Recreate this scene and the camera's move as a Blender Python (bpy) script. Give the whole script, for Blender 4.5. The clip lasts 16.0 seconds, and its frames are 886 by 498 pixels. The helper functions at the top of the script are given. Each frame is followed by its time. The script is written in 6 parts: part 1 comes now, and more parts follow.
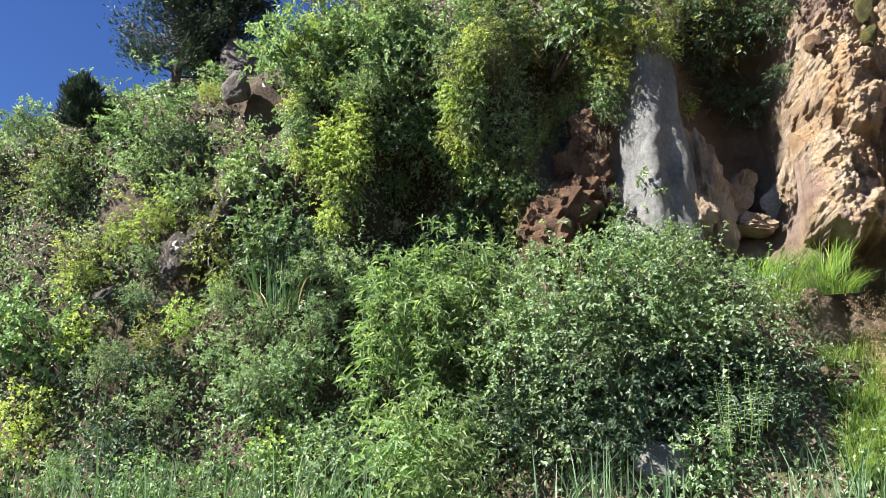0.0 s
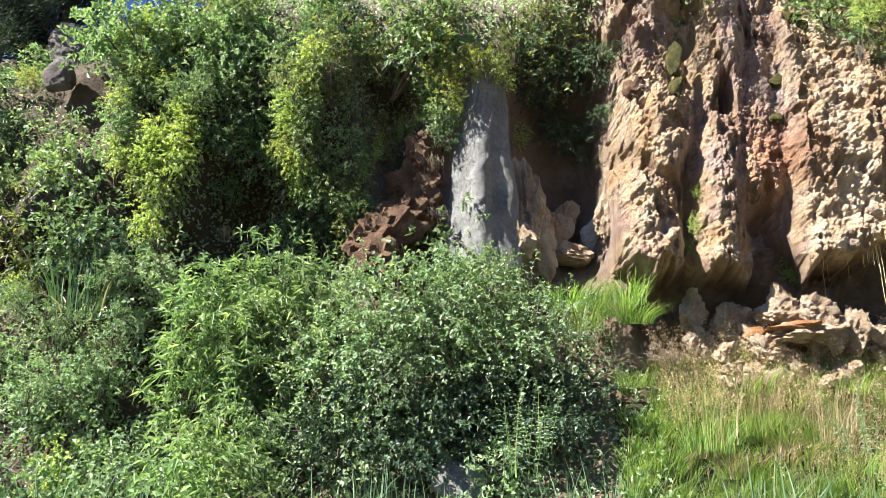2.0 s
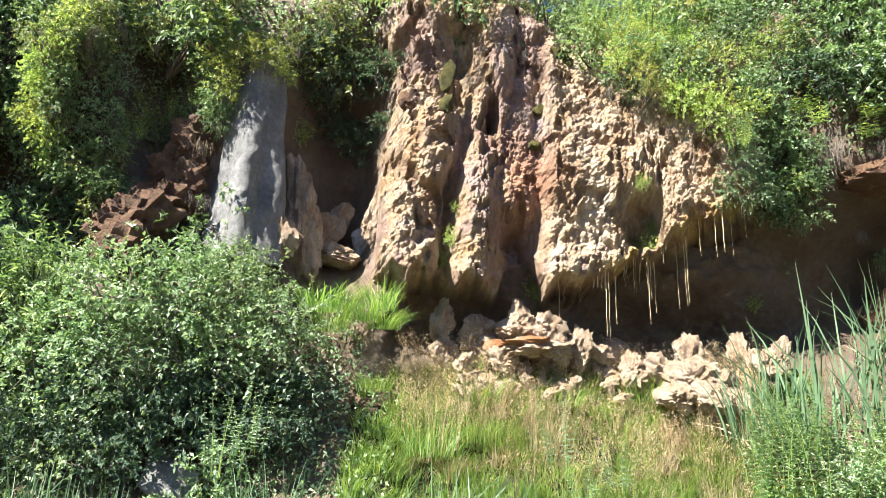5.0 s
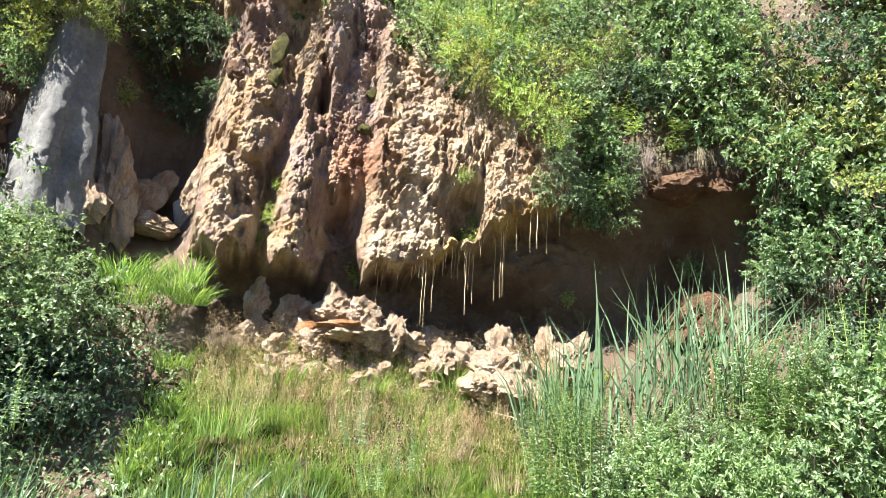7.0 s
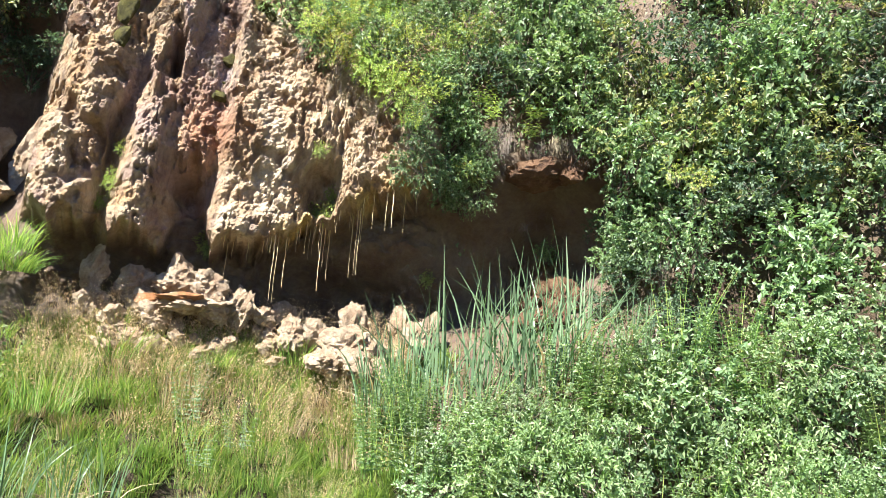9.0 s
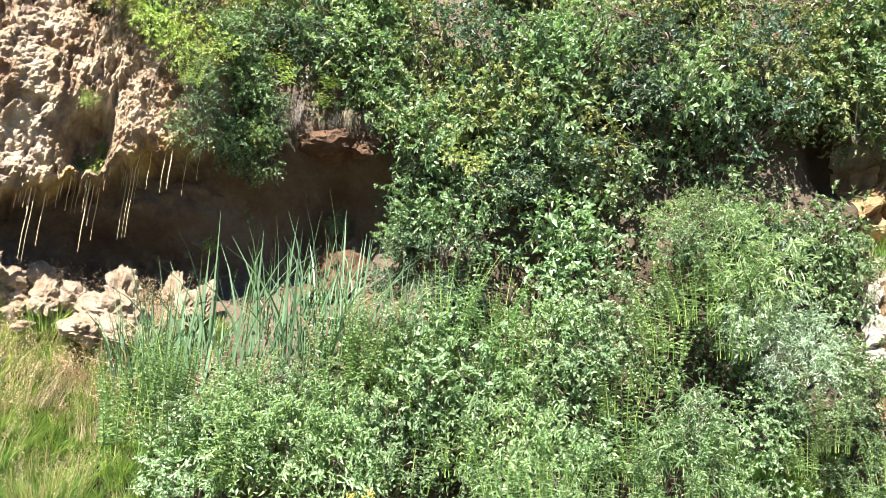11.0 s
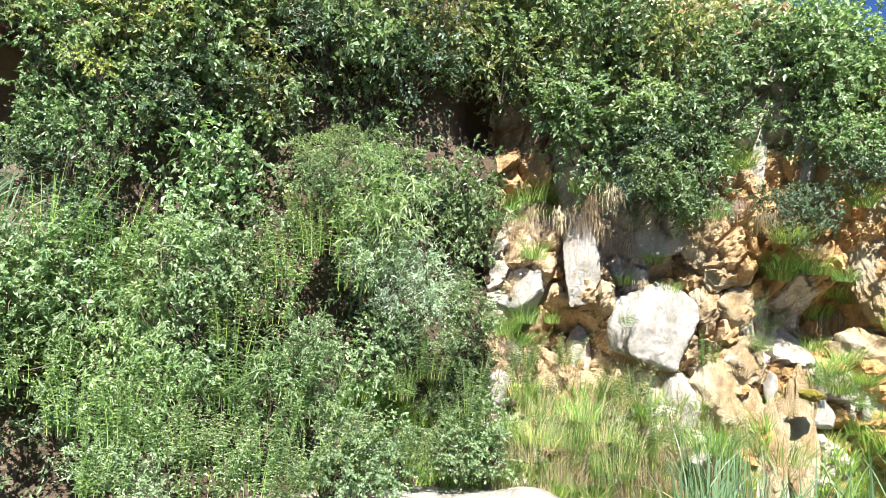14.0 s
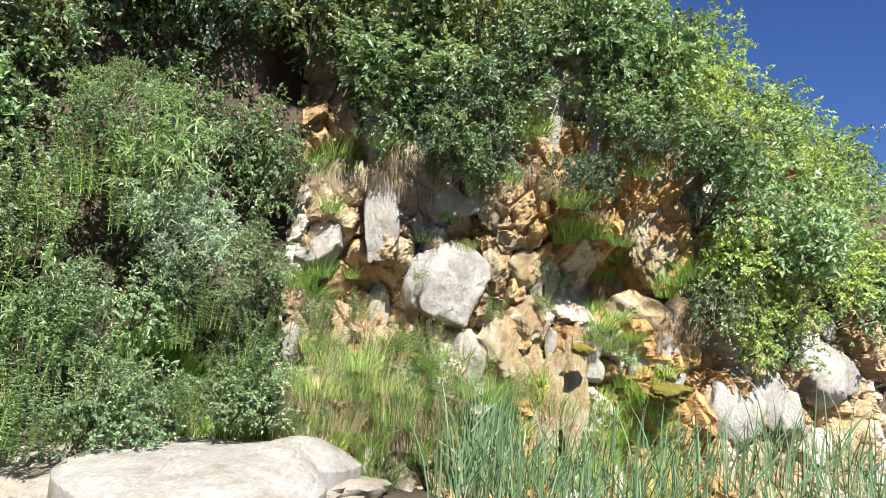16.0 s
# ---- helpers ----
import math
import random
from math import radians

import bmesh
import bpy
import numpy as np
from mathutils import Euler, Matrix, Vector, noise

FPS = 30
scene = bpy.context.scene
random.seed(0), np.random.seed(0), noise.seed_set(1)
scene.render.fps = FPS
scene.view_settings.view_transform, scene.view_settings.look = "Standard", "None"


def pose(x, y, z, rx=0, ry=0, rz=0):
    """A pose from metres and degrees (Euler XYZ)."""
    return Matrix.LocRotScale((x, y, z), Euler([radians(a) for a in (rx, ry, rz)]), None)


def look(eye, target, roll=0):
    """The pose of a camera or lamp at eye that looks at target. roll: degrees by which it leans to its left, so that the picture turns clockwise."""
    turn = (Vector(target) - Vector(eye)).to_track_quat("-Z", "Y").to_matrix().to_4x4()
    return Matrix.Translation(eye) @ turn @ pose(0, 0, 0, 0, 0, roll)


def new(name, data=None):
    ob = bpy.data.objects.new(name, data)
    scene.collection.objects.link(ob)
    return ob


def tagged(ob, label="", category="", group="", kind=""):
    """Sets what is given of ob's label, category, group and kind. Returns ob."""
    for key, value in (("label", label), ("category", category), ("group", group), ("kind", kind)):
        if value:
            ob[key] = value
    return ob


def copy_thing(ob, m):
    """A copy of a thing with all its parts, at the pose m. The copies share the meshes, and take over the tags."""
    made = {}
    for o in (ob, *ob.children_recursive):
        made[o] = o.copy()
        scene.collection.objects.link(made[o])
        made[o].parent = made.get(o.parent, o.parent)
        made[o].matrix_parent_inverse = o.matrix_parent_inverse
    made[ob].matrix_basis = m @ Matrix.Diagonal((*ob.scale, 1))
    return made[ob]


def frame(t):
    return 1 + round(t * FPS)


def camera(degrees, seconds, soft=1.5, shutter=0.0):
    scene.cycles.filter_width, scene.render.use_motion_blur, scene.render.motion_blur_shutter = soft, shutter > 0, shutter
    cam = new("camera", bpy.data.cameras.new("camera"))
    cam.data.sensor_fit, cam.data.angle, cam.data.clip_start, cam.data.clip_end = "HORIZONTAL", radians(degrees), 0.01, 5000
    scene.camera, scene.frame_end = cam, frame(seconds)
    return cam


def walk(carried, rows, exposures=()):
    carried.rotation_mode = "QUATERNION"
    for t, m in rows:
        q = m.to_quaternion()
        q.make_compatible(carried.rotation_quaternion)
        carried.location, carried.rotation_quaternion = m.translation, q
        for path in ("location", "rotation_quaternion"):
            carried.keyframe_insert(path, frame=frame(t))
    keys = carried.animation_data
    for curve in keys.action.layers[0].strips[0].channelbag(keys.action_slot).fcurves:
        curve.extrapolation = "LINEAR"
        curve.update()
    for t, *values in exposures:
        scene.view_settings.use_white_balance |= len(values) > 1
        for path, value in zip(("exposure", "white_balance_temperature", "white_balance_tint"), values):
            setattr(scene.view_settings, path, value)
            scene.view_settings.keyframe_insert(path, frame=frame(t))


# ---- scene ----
cam = camera(64.0, 16.0, 0.4)
PATH = [
    (0, (-0.544, -0.212, 1.167), (-0.46, 1.709, 1.718), -0.4),
    (0.5, (-0.438, -0.224, 1.153), (-0.266, 1.687, 1.716), -0.5),
    (1, (-0.25, -0.244, 1.185), (0.005, 1.658, 1.75), -0.4),
    (1.5, (-0.038, -0.275, 1.216), (0.303, 1.612, 1.785), -0.2),
    (2, (0.165, -0.317, 1.242), (0.582, 1.551, 1.821), 0.1),
    (2.5, (0.356, -0.365, 1.256), (0.841, 1.482, 1.851), 0.3),
    (3, (0.563, -0.431, 1.285), (1.119, 1.394, 1.885), 0.5),
    (3.5, (0.77, -0.482, 1.261), (1.391, 1.321, 1.865), 0.7),
    (4, (0.946, -0.533, 1.24), (1.634, 1.244, 1.846), 1.0),
    (4.2, (1.003, -0.569, 1.234), (1.714, 1.2, 1.838), 1.0),
    (6.3, (1.808, -0.983, 1.414), (2.802, 0.667, 1.952), 2.9),
    (6.5, (1.887, -1.041, 1.415), (2.906, 0.595, 1.952), 2.9),
    (7, (2.085, -1.175, 1.389), (3.174, 0.415, 1.926), 3.0),
    (7.5, (2.266, -1.31, 1.42), (3.412, 0.242, 1.944), 2.9),
    (8, (2.44, -1.421, 1.36), (3.628, 0.1, 1.883), 3.1),
    (8.5, (2.554, -1.5, 1.365), (3.801, -0.022, 1.874), 3.1),
    (8.7, (2.608, -1.544, 1.372), (3.873, -0.079, 1.878), 3.2),
    (10.8, (3.135, -2.102, 1.477), (4.705, -0.949, 1.929), 3.5),
    (11, (3.198, -2.177, 1.47), (4.799, -1.064, 1.916), 3.5),
    (11.5, (3.408, -2.444, 1.424), (5.08, -1.437, 1.861), 3.7),
    (12, (3.587, -2.723, 1.371), (5.315, -1.817, 1.807), 3.8),
    (12.5, (3.729, -2.994, 1.346), (5.502, -2.172, 1.774), 4.0),
    (13, (3.862, -3.266, 1.328), (5.677, -2.53, 1.732), 4.2),
    (13.5, (3.967, -3.494, 1.332), (5.822, -2.844, 1.705), 4.5),
    (14, (4.055, -3.721, 1.298), (5.939, -3.153, 1.658), 4.6),
    (14.5, (4.133, -3.931, 1.261), (6.038, -3.437, 1.615), 4.7),
    (15, (4.199, -4.193, 1.228), (6.126, -3.78, 1.57), 4.7),
    (15.5, (4.264, -4.433, 1.176), (6.21, -4.119, 1.509), 4.8),
    (16, (4.293, -4.716, 1.138), (6.257, -4.501, 1.453), 5.2),
]
EXPOSURES = [(0, 1.66), (2, 1.86), (4, 2.08), (8.5, 2.05), (11, 2.1), (13, 2.08), (14.5, 1.78), (16, 1.46)]
walk(cam, [(t, look(eye, target, roll)) for t, eye, target, roll in PATH], EXPOSURES)

# ---- world, sun and sky ----
SUN_FROM = Vector((-0.66, -0.21, 0.72)).normalized()
world = bpy.data.worlds.new("world")
scene.world = world
world.use_nodes = True
wt = world.node_tree
wt.nodes.clear()
sky = wt.nodes.new("ShaderNodeTexSky")
sky.sky_type, sky.sun_disc = "NISHITA", False
sky.sun_elevation = math.asin(SUN_FROM.z)
sky.sun_rotation = math.atan2(SUN_FROM.x, SUN_FROM.y)
sky.altitude, sky.air_density, sky.dust_density, sky.ozone_density = 1500, 1.0, 0.0, 3.5
bg = wt.nodes.new("ShaderNodeBackground")
bg.inputs["Strength"].default_value = 0.047
wo = wt.nodes.new("ShaderNodeOutputWorld")
deep = wt.nodes.new("ShaderNodeHueSaturation")
deep.inputs["Saturation"].default_value = 1.2
deep.inputs["Hue"].default_value = 0.515
wt.links.new(sky.outputs[0], deep.inputs["Color"])
wt.links.new(deep.outputs[0], bg.inputs[0])
wt.links.new(bg.outputs[0], wo.inputs[0])
sun_data = bpy.data.lights.new("sun", "SUN")
sun_data.energy, sun_data.angle, sun_data.color = 5.0, radians(0.5), (1.0, 0.96, 0.89)
sun = new("sun", sun_data)
sun.matrix_world = look(SUN_FROM * 40, (0, 0, 0))


# ---- plan of the cliff: x, y of the foot, foot height, brow height, backward lean of the face ----
CONTROL = np.array([
    (-24, 18, 0.8, 5.5, 0.6), (-14, 12.6, 1.0, 6.0, 0.4), (-8, 10.4, 1.2, 6.2, 0.25), (-4.2, 9.6, 1.5, 6.7, 0.2),
    (-2, 9.3, 1.8, 7.4, 0.12), (0, 9.2, 2.0, 7.8, 0.05), (1.5, 8.9, 2.4, 7.8, 0.0), (3.0, 8.7, 2.6, 7.8, -0.03),
    (4.7, 8.0, 2.6, 7.6, -0.10), (5.8, 7.6, 2.6, 7.5, -0.10), (6.9, 7.1, 2.5, 7.4, 0.0), (8.1, 6.5, 2.4, 7.4, 0.06),
    (9.4, 5.0, 2.0, 7.6, 0.04), (10.6, 3.5, 1.5, 7.8, 0.04), (11.7, 1.9, 1.2, 7.8, 0.06), (12.5, 0.4, 0.8, 7.8, 0.08),
    (13.3, -1.1, 0.5, 7.5, 0.05), (13.9, -2.7, 0.3, 7.1, 0.0), (14.2, -4.6, 0.2, 6.6, 0.0), (14.5, -6.5, 0.1, 6.0, 0.0),
    (15.0, -8.5, 0.1, 4.9, 0.1), (16.0, -11, 0.0, 4.0, 0.3), (18, -15, 0.0, 3.6, 0.4), (23, -21, 0.0, 3.2, 0.5)])


def spline(c, per=24):
    out = []
    for i in range(len(c) - 1):
        p0, p1, p2, p3 = c[max(i - 1, 0)], c[i], c[i + 1], c[min(i + 2, len(c) - 1)]
        for k in range(per):
            s = k / per
            out.append(0.5 * (2 * p1 + (p2 - p0) * s + (2 * p0 - 5 * p1 + 4 * p2 - p3) * s * s + (3 * p1 - p0 - 3 * p2 + p3) * s ** 3))
    out.append(c[-1])
    return np.array(out)


LINE = spline(CONTROL)
RUN = np.concatenate([[0], np.cumsum(np.hypot(np.diff(LINE[:, 0]), np.diff(LINE[:, 1])))])
RUN -= RUN[24 * 5]  # zero where the foot passes x = 0
TANGENT = np.gradient(LINE[:, :2], RUN, axis=0)
TANGENT /= np.linalg.norm(TANGENT, axis=1)[:, None]
FLOOR = -0.45
# hollows (minus) and swells (plus) of the face: u, z, half width, half height, metres
SWELLS = [
    (1.75, 5.6, 0.4, 1.6, -0.4), (4.0, 5.4, 0.66, 1.8, -1.4), (8.8, 3.2, 1.3, 0.5, -1.1), (10.6, 3.7, 0.9, 0.9, -1.2),
    (11.7, 4.0, 0.8, 0.95, -1.2), (-0.7, 4.4, 0.5, 0.9, -0.6), (0.5, 4.6, 0.5, 1.0, -0.5), (18.4, 5.2, 0.45, 0.6, -0.9),
    (19.56, 2.0, 0.40, 0.36, -0.8), (22.84, 2.44, 0.60, 0.40, -1.1), (18.28, 2.91, 0.22, 0.36, -0.6), (24.44, 1.52, 0.18, 0.6, -0.5), (22.08, 3.3, 0.2, 0.6, -0.4), (5.7, 3.0, 0.8, 0.4, -0.5)]
# draped buttresses of the western face and the dark gaps between them
SWELLS += [(-2.15, 6.4, 0.38, 1.5, 0.55), (-1.35, 5.5, 0.50, 1.5, 0.6), (0.45, 6.1, 0.42, 1.2, 0.6), (-0.35, 4.8, 0.45, 0.8, -0.4), (1.35, 6.3, 0.35, 0.8, -0.7)]


def surface(u, z):
    """Place of the cliff at u metres along its foot and the height z, and its outward way."""
    u, z = np.asarray(u, float), np.asarray(z, float)
    x, y, zb, zt, lean = (np.interp(u, RUN, LINE[:, k]) for k in range(5))
    tx, ty = np.interp(u, RUN, TANGENT[:, 0]), np.interp(u, RUN, TANGENT[:, 1])
    nx, ny = ty, -tx
    face = -lean * (np.clip(z, zb, zt) - zb)
    apron = np.clip(zb - z, 0, None) * 0.75
    brow = -np.clip(z - zt, 0, None) * (0.75 + 0.12 * np.clip(z - zt, 0, None))
    off = face + apron + brow
    for su, sz, wu, wz, amount in SWELLS:
        off = off + amount * np.exp(-(np.abs((u - su) / wu) ** 3) - np.abs((z - sz) / wz) ** 3)
    return np.stack([x + nx * off, y + ny * off, z], -1), np.stack([nx, ny, 0 * nx], -1)


def smooth(a, b, x):
    s = np.clip((x - a) / (b - a), 0, 1)
    return s * s * (3 - 2 * s)


def lattice(ix, iy, seed):
    h = (ix.astype(np.int64) * 374761393 + iy.astype(np.int64) * 668265263 + seed * 974634777) & 0x7FFFFFFF
    h = ((h ^ (h >> 13)) * 1274126177) & 0x7FFFFFFF
    return ((h ^ (h >> 16)) & 0xFFFF) / 65535.0


def value_noise(x, y, seed=0):
    """Smooth noise from 0 to 1 with cells of one unit."""
    ix, iy = np.floor(x), np.floor(y)
    fx, fy = x - ix, y - iy
    fx, fy = fx * fx * (3 - 2 * fx), fy * fy * (3 - 2 * fy)
    a, b = lattice(ix, iy, seed), lattice(ix + 1, iy, seed)
    c, d = lattice(ix, iy + 1, seed), lattice(ix + 1, iy + 1, seed)
    return (a * (1 - fx) + b * fx) * (1 - fy) + (c * (1 - fx) + d * fx) * fy


def fractal(x, y, seed=0, octaves=4):
    total, amp, norm = 0, 1.0, 0
    for k in range(octaves):
        total, norm = total + amp * value_noise(x * 2 ** k, y * 2 ** k, seed + k * 17), norm + amp
        amp *= 0.5
    return total / norm


def cells(x, y, seed=0):
    """Distance to the nearest of scattered points, one to a unit cell: rounded knobs."""
    ix, iy = np.floor(x), np.floor(y)
    best = np.full(np.shape(x), 9.0)
    for dx in (-1, 0, 1):
        for dy in (-1, 0, 1):
            px = ix + dx + lattice(ix + dx, iy + dy, seed)
            py = iy + dy + lattice(ix + dx, iy + dy, seed + 5)
            best = np.minimum(best, (px - x) ** 2 + (py - y) ** 2)
    return np.sqrt(best)


def blocks(x, y, seed):
    """Broken blocks: each cell has its own level and slant, with fissures between. Returns level and a number for each cell."""
    ix, iy = np.floor(x), np.floor(y)
    d1, d2 = np.full(np.shape(x), 9.0), np.full(np.shape(x), 9.0)
    level, chance = np.zeros(np.shape(x)), np.zeros(np.shape(x))
    for dx in (-1, 0, 1):
        for dy in (-1, 0, 1):
            cx, cy = ix + dx, iy + dy
            px, py = cx + lattice(cx, cy, seed), cy + lattice(cx, cy, seed + 5)
            d = np.hypot(px - x, py - y)
            a, g, h = lattice(cx, cy, seed + 11), lattice(cx, cy, seed + 13) - 0.5, lattice(cx, cy, seed + 19) - 0.5
            near = d < d1
            d2 = np.where(near, d1, np.minimum(d2, d))
            level = np.where(near, a + 1.1 * g * (x - px) + 1.1 * h * (y - py), level)
            chance = np.where(near, lattice(cx, cy, seed + 29), chance)
            d1 = np.where(near, d, d1)
    return level - 0.55 * smooth(0.14, 0.0, d2 - d1), chance


def outcrop(u, z):
    w = 0.9 * fractal(u * 0.8, z * 0.8, 81)
    x, y = u * 0.95 + w + 0.25 * z, z * 0.62 + w * 0.7
    big, chance = blocks(x, y, 83)
    small, tone = blocks(u * 2.7 + w, z * 2.2 + 0.4 * u, 89)
    flutes = 0.5 - cells(u * 2.6 + 0.6 * w, z * 1.1 + w, 85)
    return 0.42 * (big - 0.5) + 0.26 * (small - 0.5) + 0.34 * flutes + 0.26 * (fractal(u * 4, z * 3, 93) - 0.5) + 0.11 * (0.5 - cells(u * 8 + w, z * 6, 95)) + 0.05 * (0.5 - cells(u * 19 + w, z * 15, 96)), chance, tone


def lip_height(u):
    """Lower edge of the dripping stone curtain."""
    columns = 3.62 - 0.12 * np.exp(-((u - 5.95) / 0.3) ** 2) + 0.35 * smooth(6.25, 6.4, u) * smooth(6.85, 6.7, u)
    shelf = 3.52 + 0.41 * (u - 7.0) - 0.10 * np.exp(-((u - 8.3) / 0.4) ** 2)
    return np.where(u < 6.85, columns, shelf) + 0.34 * (fractal(u * 5, u * 0, 3, 4) - 0.5)


def curtain(u, z):
    """Mask of the curtain of spring stone, 0 to 1."""
    return smooth(4.45, 4.75, u + 0.12 * (z - 4)) * smooth(10.1, 9.7, u)


def detail(u, z):
    """Relief of the bare face, metres outward."""
    broad = 0.5 * (fractal(u * 0.8, z * 0.8, 11) - 0.5) + 0.18 * (fractal(u * 3, z * 3, 23) - 0.5)
    m = curtain(u, z)
    lip = lip_height(u)
    above = smooth(lip - 0.10, lip + 0.10, z + 0.22 * (fractal(u * 8, z * 8, 33) - 0.5))
    wob = u - 0.085 * (z - 3.7) + 0.07 * np.sin(z * 1.7) + 0.22 * (fractal(u * 1.3, z * 1.4, 71) - 0.5)
    cols = 0.34 * np.exp(-np.abs((wob - 4.95) / 0.47) ** 3) + 0.34 * np.exp(-np.abs((wob - 5.88) / 0.29) ** 3)
    cols = cols + 0.22 * np.exp(-np.abs((wob - 6.48) / 0.26) ** 3) * smooth(4.3, 4.8, z)
    cuts = 0.35 * np.exp(-((wob - 5.46) / 0.10) ** 2) * smooth(5.5, 4.4, z) + 0.30 * np.exp(-((u - 5.55) / 0.16) ** 4 - ((z - 6.35) / 0.5) ** 4)
    cuts = cuts + 0.55 * np.exp(-((u - 6.10) / 0.07) ** 2 - ((z - 5.95) / 0.26) ** 4) + 0.50 * np.exp(-((u - 6.50) / 0.27) ** 4 - ((z - 4.05) / 0.42) ** 4)
    belly = smooth(6.72, 7.0, u) * smooth(7.6, 6.3, z) * (0.28 + 0.24 * smooth(4.0, 5.4, z) + 0.30 * np.exp(-((u - 8.3) / 1.35) ** 4 - ((z - 5.4) / 1.2) ** 2))
    out = 0.30 * np.exp(-np.clip(z - lip, 0, None) * 0.5)
    warp = fractal(u * 2, z * 2, 31)
    mid = cells(u * 6.5 + warp * 3, z * 4.6 + warp * 2, 7)
    knobs = 0.08 * (0.6 - cells(u * 3.4 + warp * 2, z * 1.9 + warp, 5)) + 0.055 * (0.6 - mid) + 0.05 * (0.6 - cells(u * 13 + warp * 2, z * 10 + warp, 9))
    knobs = knobs + 0.04 * (0.6 - cells(u * 26 + warp, z * 21, 97)) + 0.10 * (fractal(u * 9, z * 6, 91, 4) - 0.5)
    flutes = 0.12 * (fractal(wob * 6, z * 0.9, 53, 3) - 0.5)
    holes = -0.22 * smooth(0.58, 0.70, fractal(u * 2.3, z * 1.3, 41)) * smooth(7.2, 6.6, u) - 0.10 * smooth(0.60, 0.72, fractal(u * 6, z * 4.2, 45))
    stone = above * (out + cols - cuts + belly + knobs + holes + flutes + 0.24 * (fractal(u * 2.2, z * 1.6, 51) - 0.5)) - (1 - above) * (0.22 - 0.5 * (fractal(u * 1.7, z * 2.4, 43) - 0.5) - 0.10 * (0.5 - cells(u * 6, z * 6, 47)) - 0.10 * (fractal(u * 7, z * 9, 49) - 0.5))
    pocket = -0.5 * np.exp(-((u - 8.25) / 0.27) ** 4 - ((z - lip - 0.50) / 0.33) ** 4) * above
    block = smooth(18.2, 18.6, u) * smooth(28.5, 27.5, u)
    ledges = outcrop(u, z)[0]
    broad = broad * (1 - 0.6 * block) + block * ledges
    return broad * (1 - m) + m * (stone + pocket + 0.3 * broad)


def face(u, z):
    p, n = surface(u, z)
    return p + n * detail(np.asarray(u, float), np.asarray(z, float))[..., None], n


# ---- materials ----
def nodes_of(name):
    m = bpy.data.materials.new(name)
    m.use_nodes = True
    t = m.node_tree
    t.nodes.clear()
    return m, t


def link(t, a, b):
    t.links.new(a, b)


def add(t, kind, **inputs):
    n = t.nodes.new(kind)
    for key, value in inputs.items():
        n.inputs[key.replace("_", " ")].default_value = value
    return n


def ramp(t, source, stops):
    r = t.nodes.new("ShaderNodeValToRGB")
    e = r.color_ramp.elements
    e[0].position, e[0].color = stops[0][0], (*stops[0][1], 1)
    e[1].position, e[1].color = stops[-1][0], (*stops[-1][1], 1)
    for pos, col in stops[1:-1]:
        e.new(pos).color = (*col, 1)
    link(t, source, r.inputs[0])
    return r.outputs[0]


def leaf_material(name, stops, through_colour, share=0.34, rough=0.46, sat=0.86):
    """Leaves: colour varied leaf by leaf and plant by plant, some light passing through."""
    m, t = nodes_of(name)
    geo, info = t.nodes.new("ShaderNodeNewGeometry"), t.nodes.new("ShaderNodeObjectInfo")
    col = ramp(t, geo.outputs["Random Per Island"], stops)
    hue = t.nodes.new("ShaderNodeHueSaturation")
    mr = add(t, "ShaderNodeMapRange", To_Min=0.72, To_Max=1.25)
    link(t, info.outputs["Random"], mr.inputs["Value"])
    link(t, mr.outputs[0], hue.inputs["Value"])
    mh = add(t, "ShaderNodeMapRange", To_Min=0.485, To_Max=0.512)
    wn = t.nodes.new("ShaderNodeTexWhiteNoise")
    wn.noise_dimensions = "1D"
    link(t, info.outputs["Random"], wn.inputs["W"])
    link(t, wn.outputs["Value"], mh.inputs["Value"])
    link(t, mh.outputs[0], hue.inputs["Hue"])
    hue.inputs["Saturation"].default_value = sat
    link(t, col, hue.inputs["Color"])
    b = add(t, "ShaderNodeBsdfPrincipled", Roughness=rough)
    link(t, hue.outputs[0], b.inputs["Base Color"])
    tr = add(t, "ShaderNodeBsdfTranslucent")
    mixc = t.nodes.new("ShaderNodeMixRGB")
    mixc.blend_type, mixc.inputs[0].default_value = "MULTIPLY", 1.0
    mixc.inputs[2].default_value = (*through_colour, 1)
    link(t, hue.outputs[0], mixc.inputs[1])
    link(t, mixc.outputs[0], tr.inputs["Color"])
    mix = add(t, "ShaderNodeMixShader", Fac=share)
    link(t, b.outputs[0], mix.inputs[1])
    link(t, tr.outputs[0], mix.inputs[2])
    out = t.nodes.new("ShaderNodeOutputMaterial")
    link(t, mix.outputs[0], out.inputs[0])
    return m


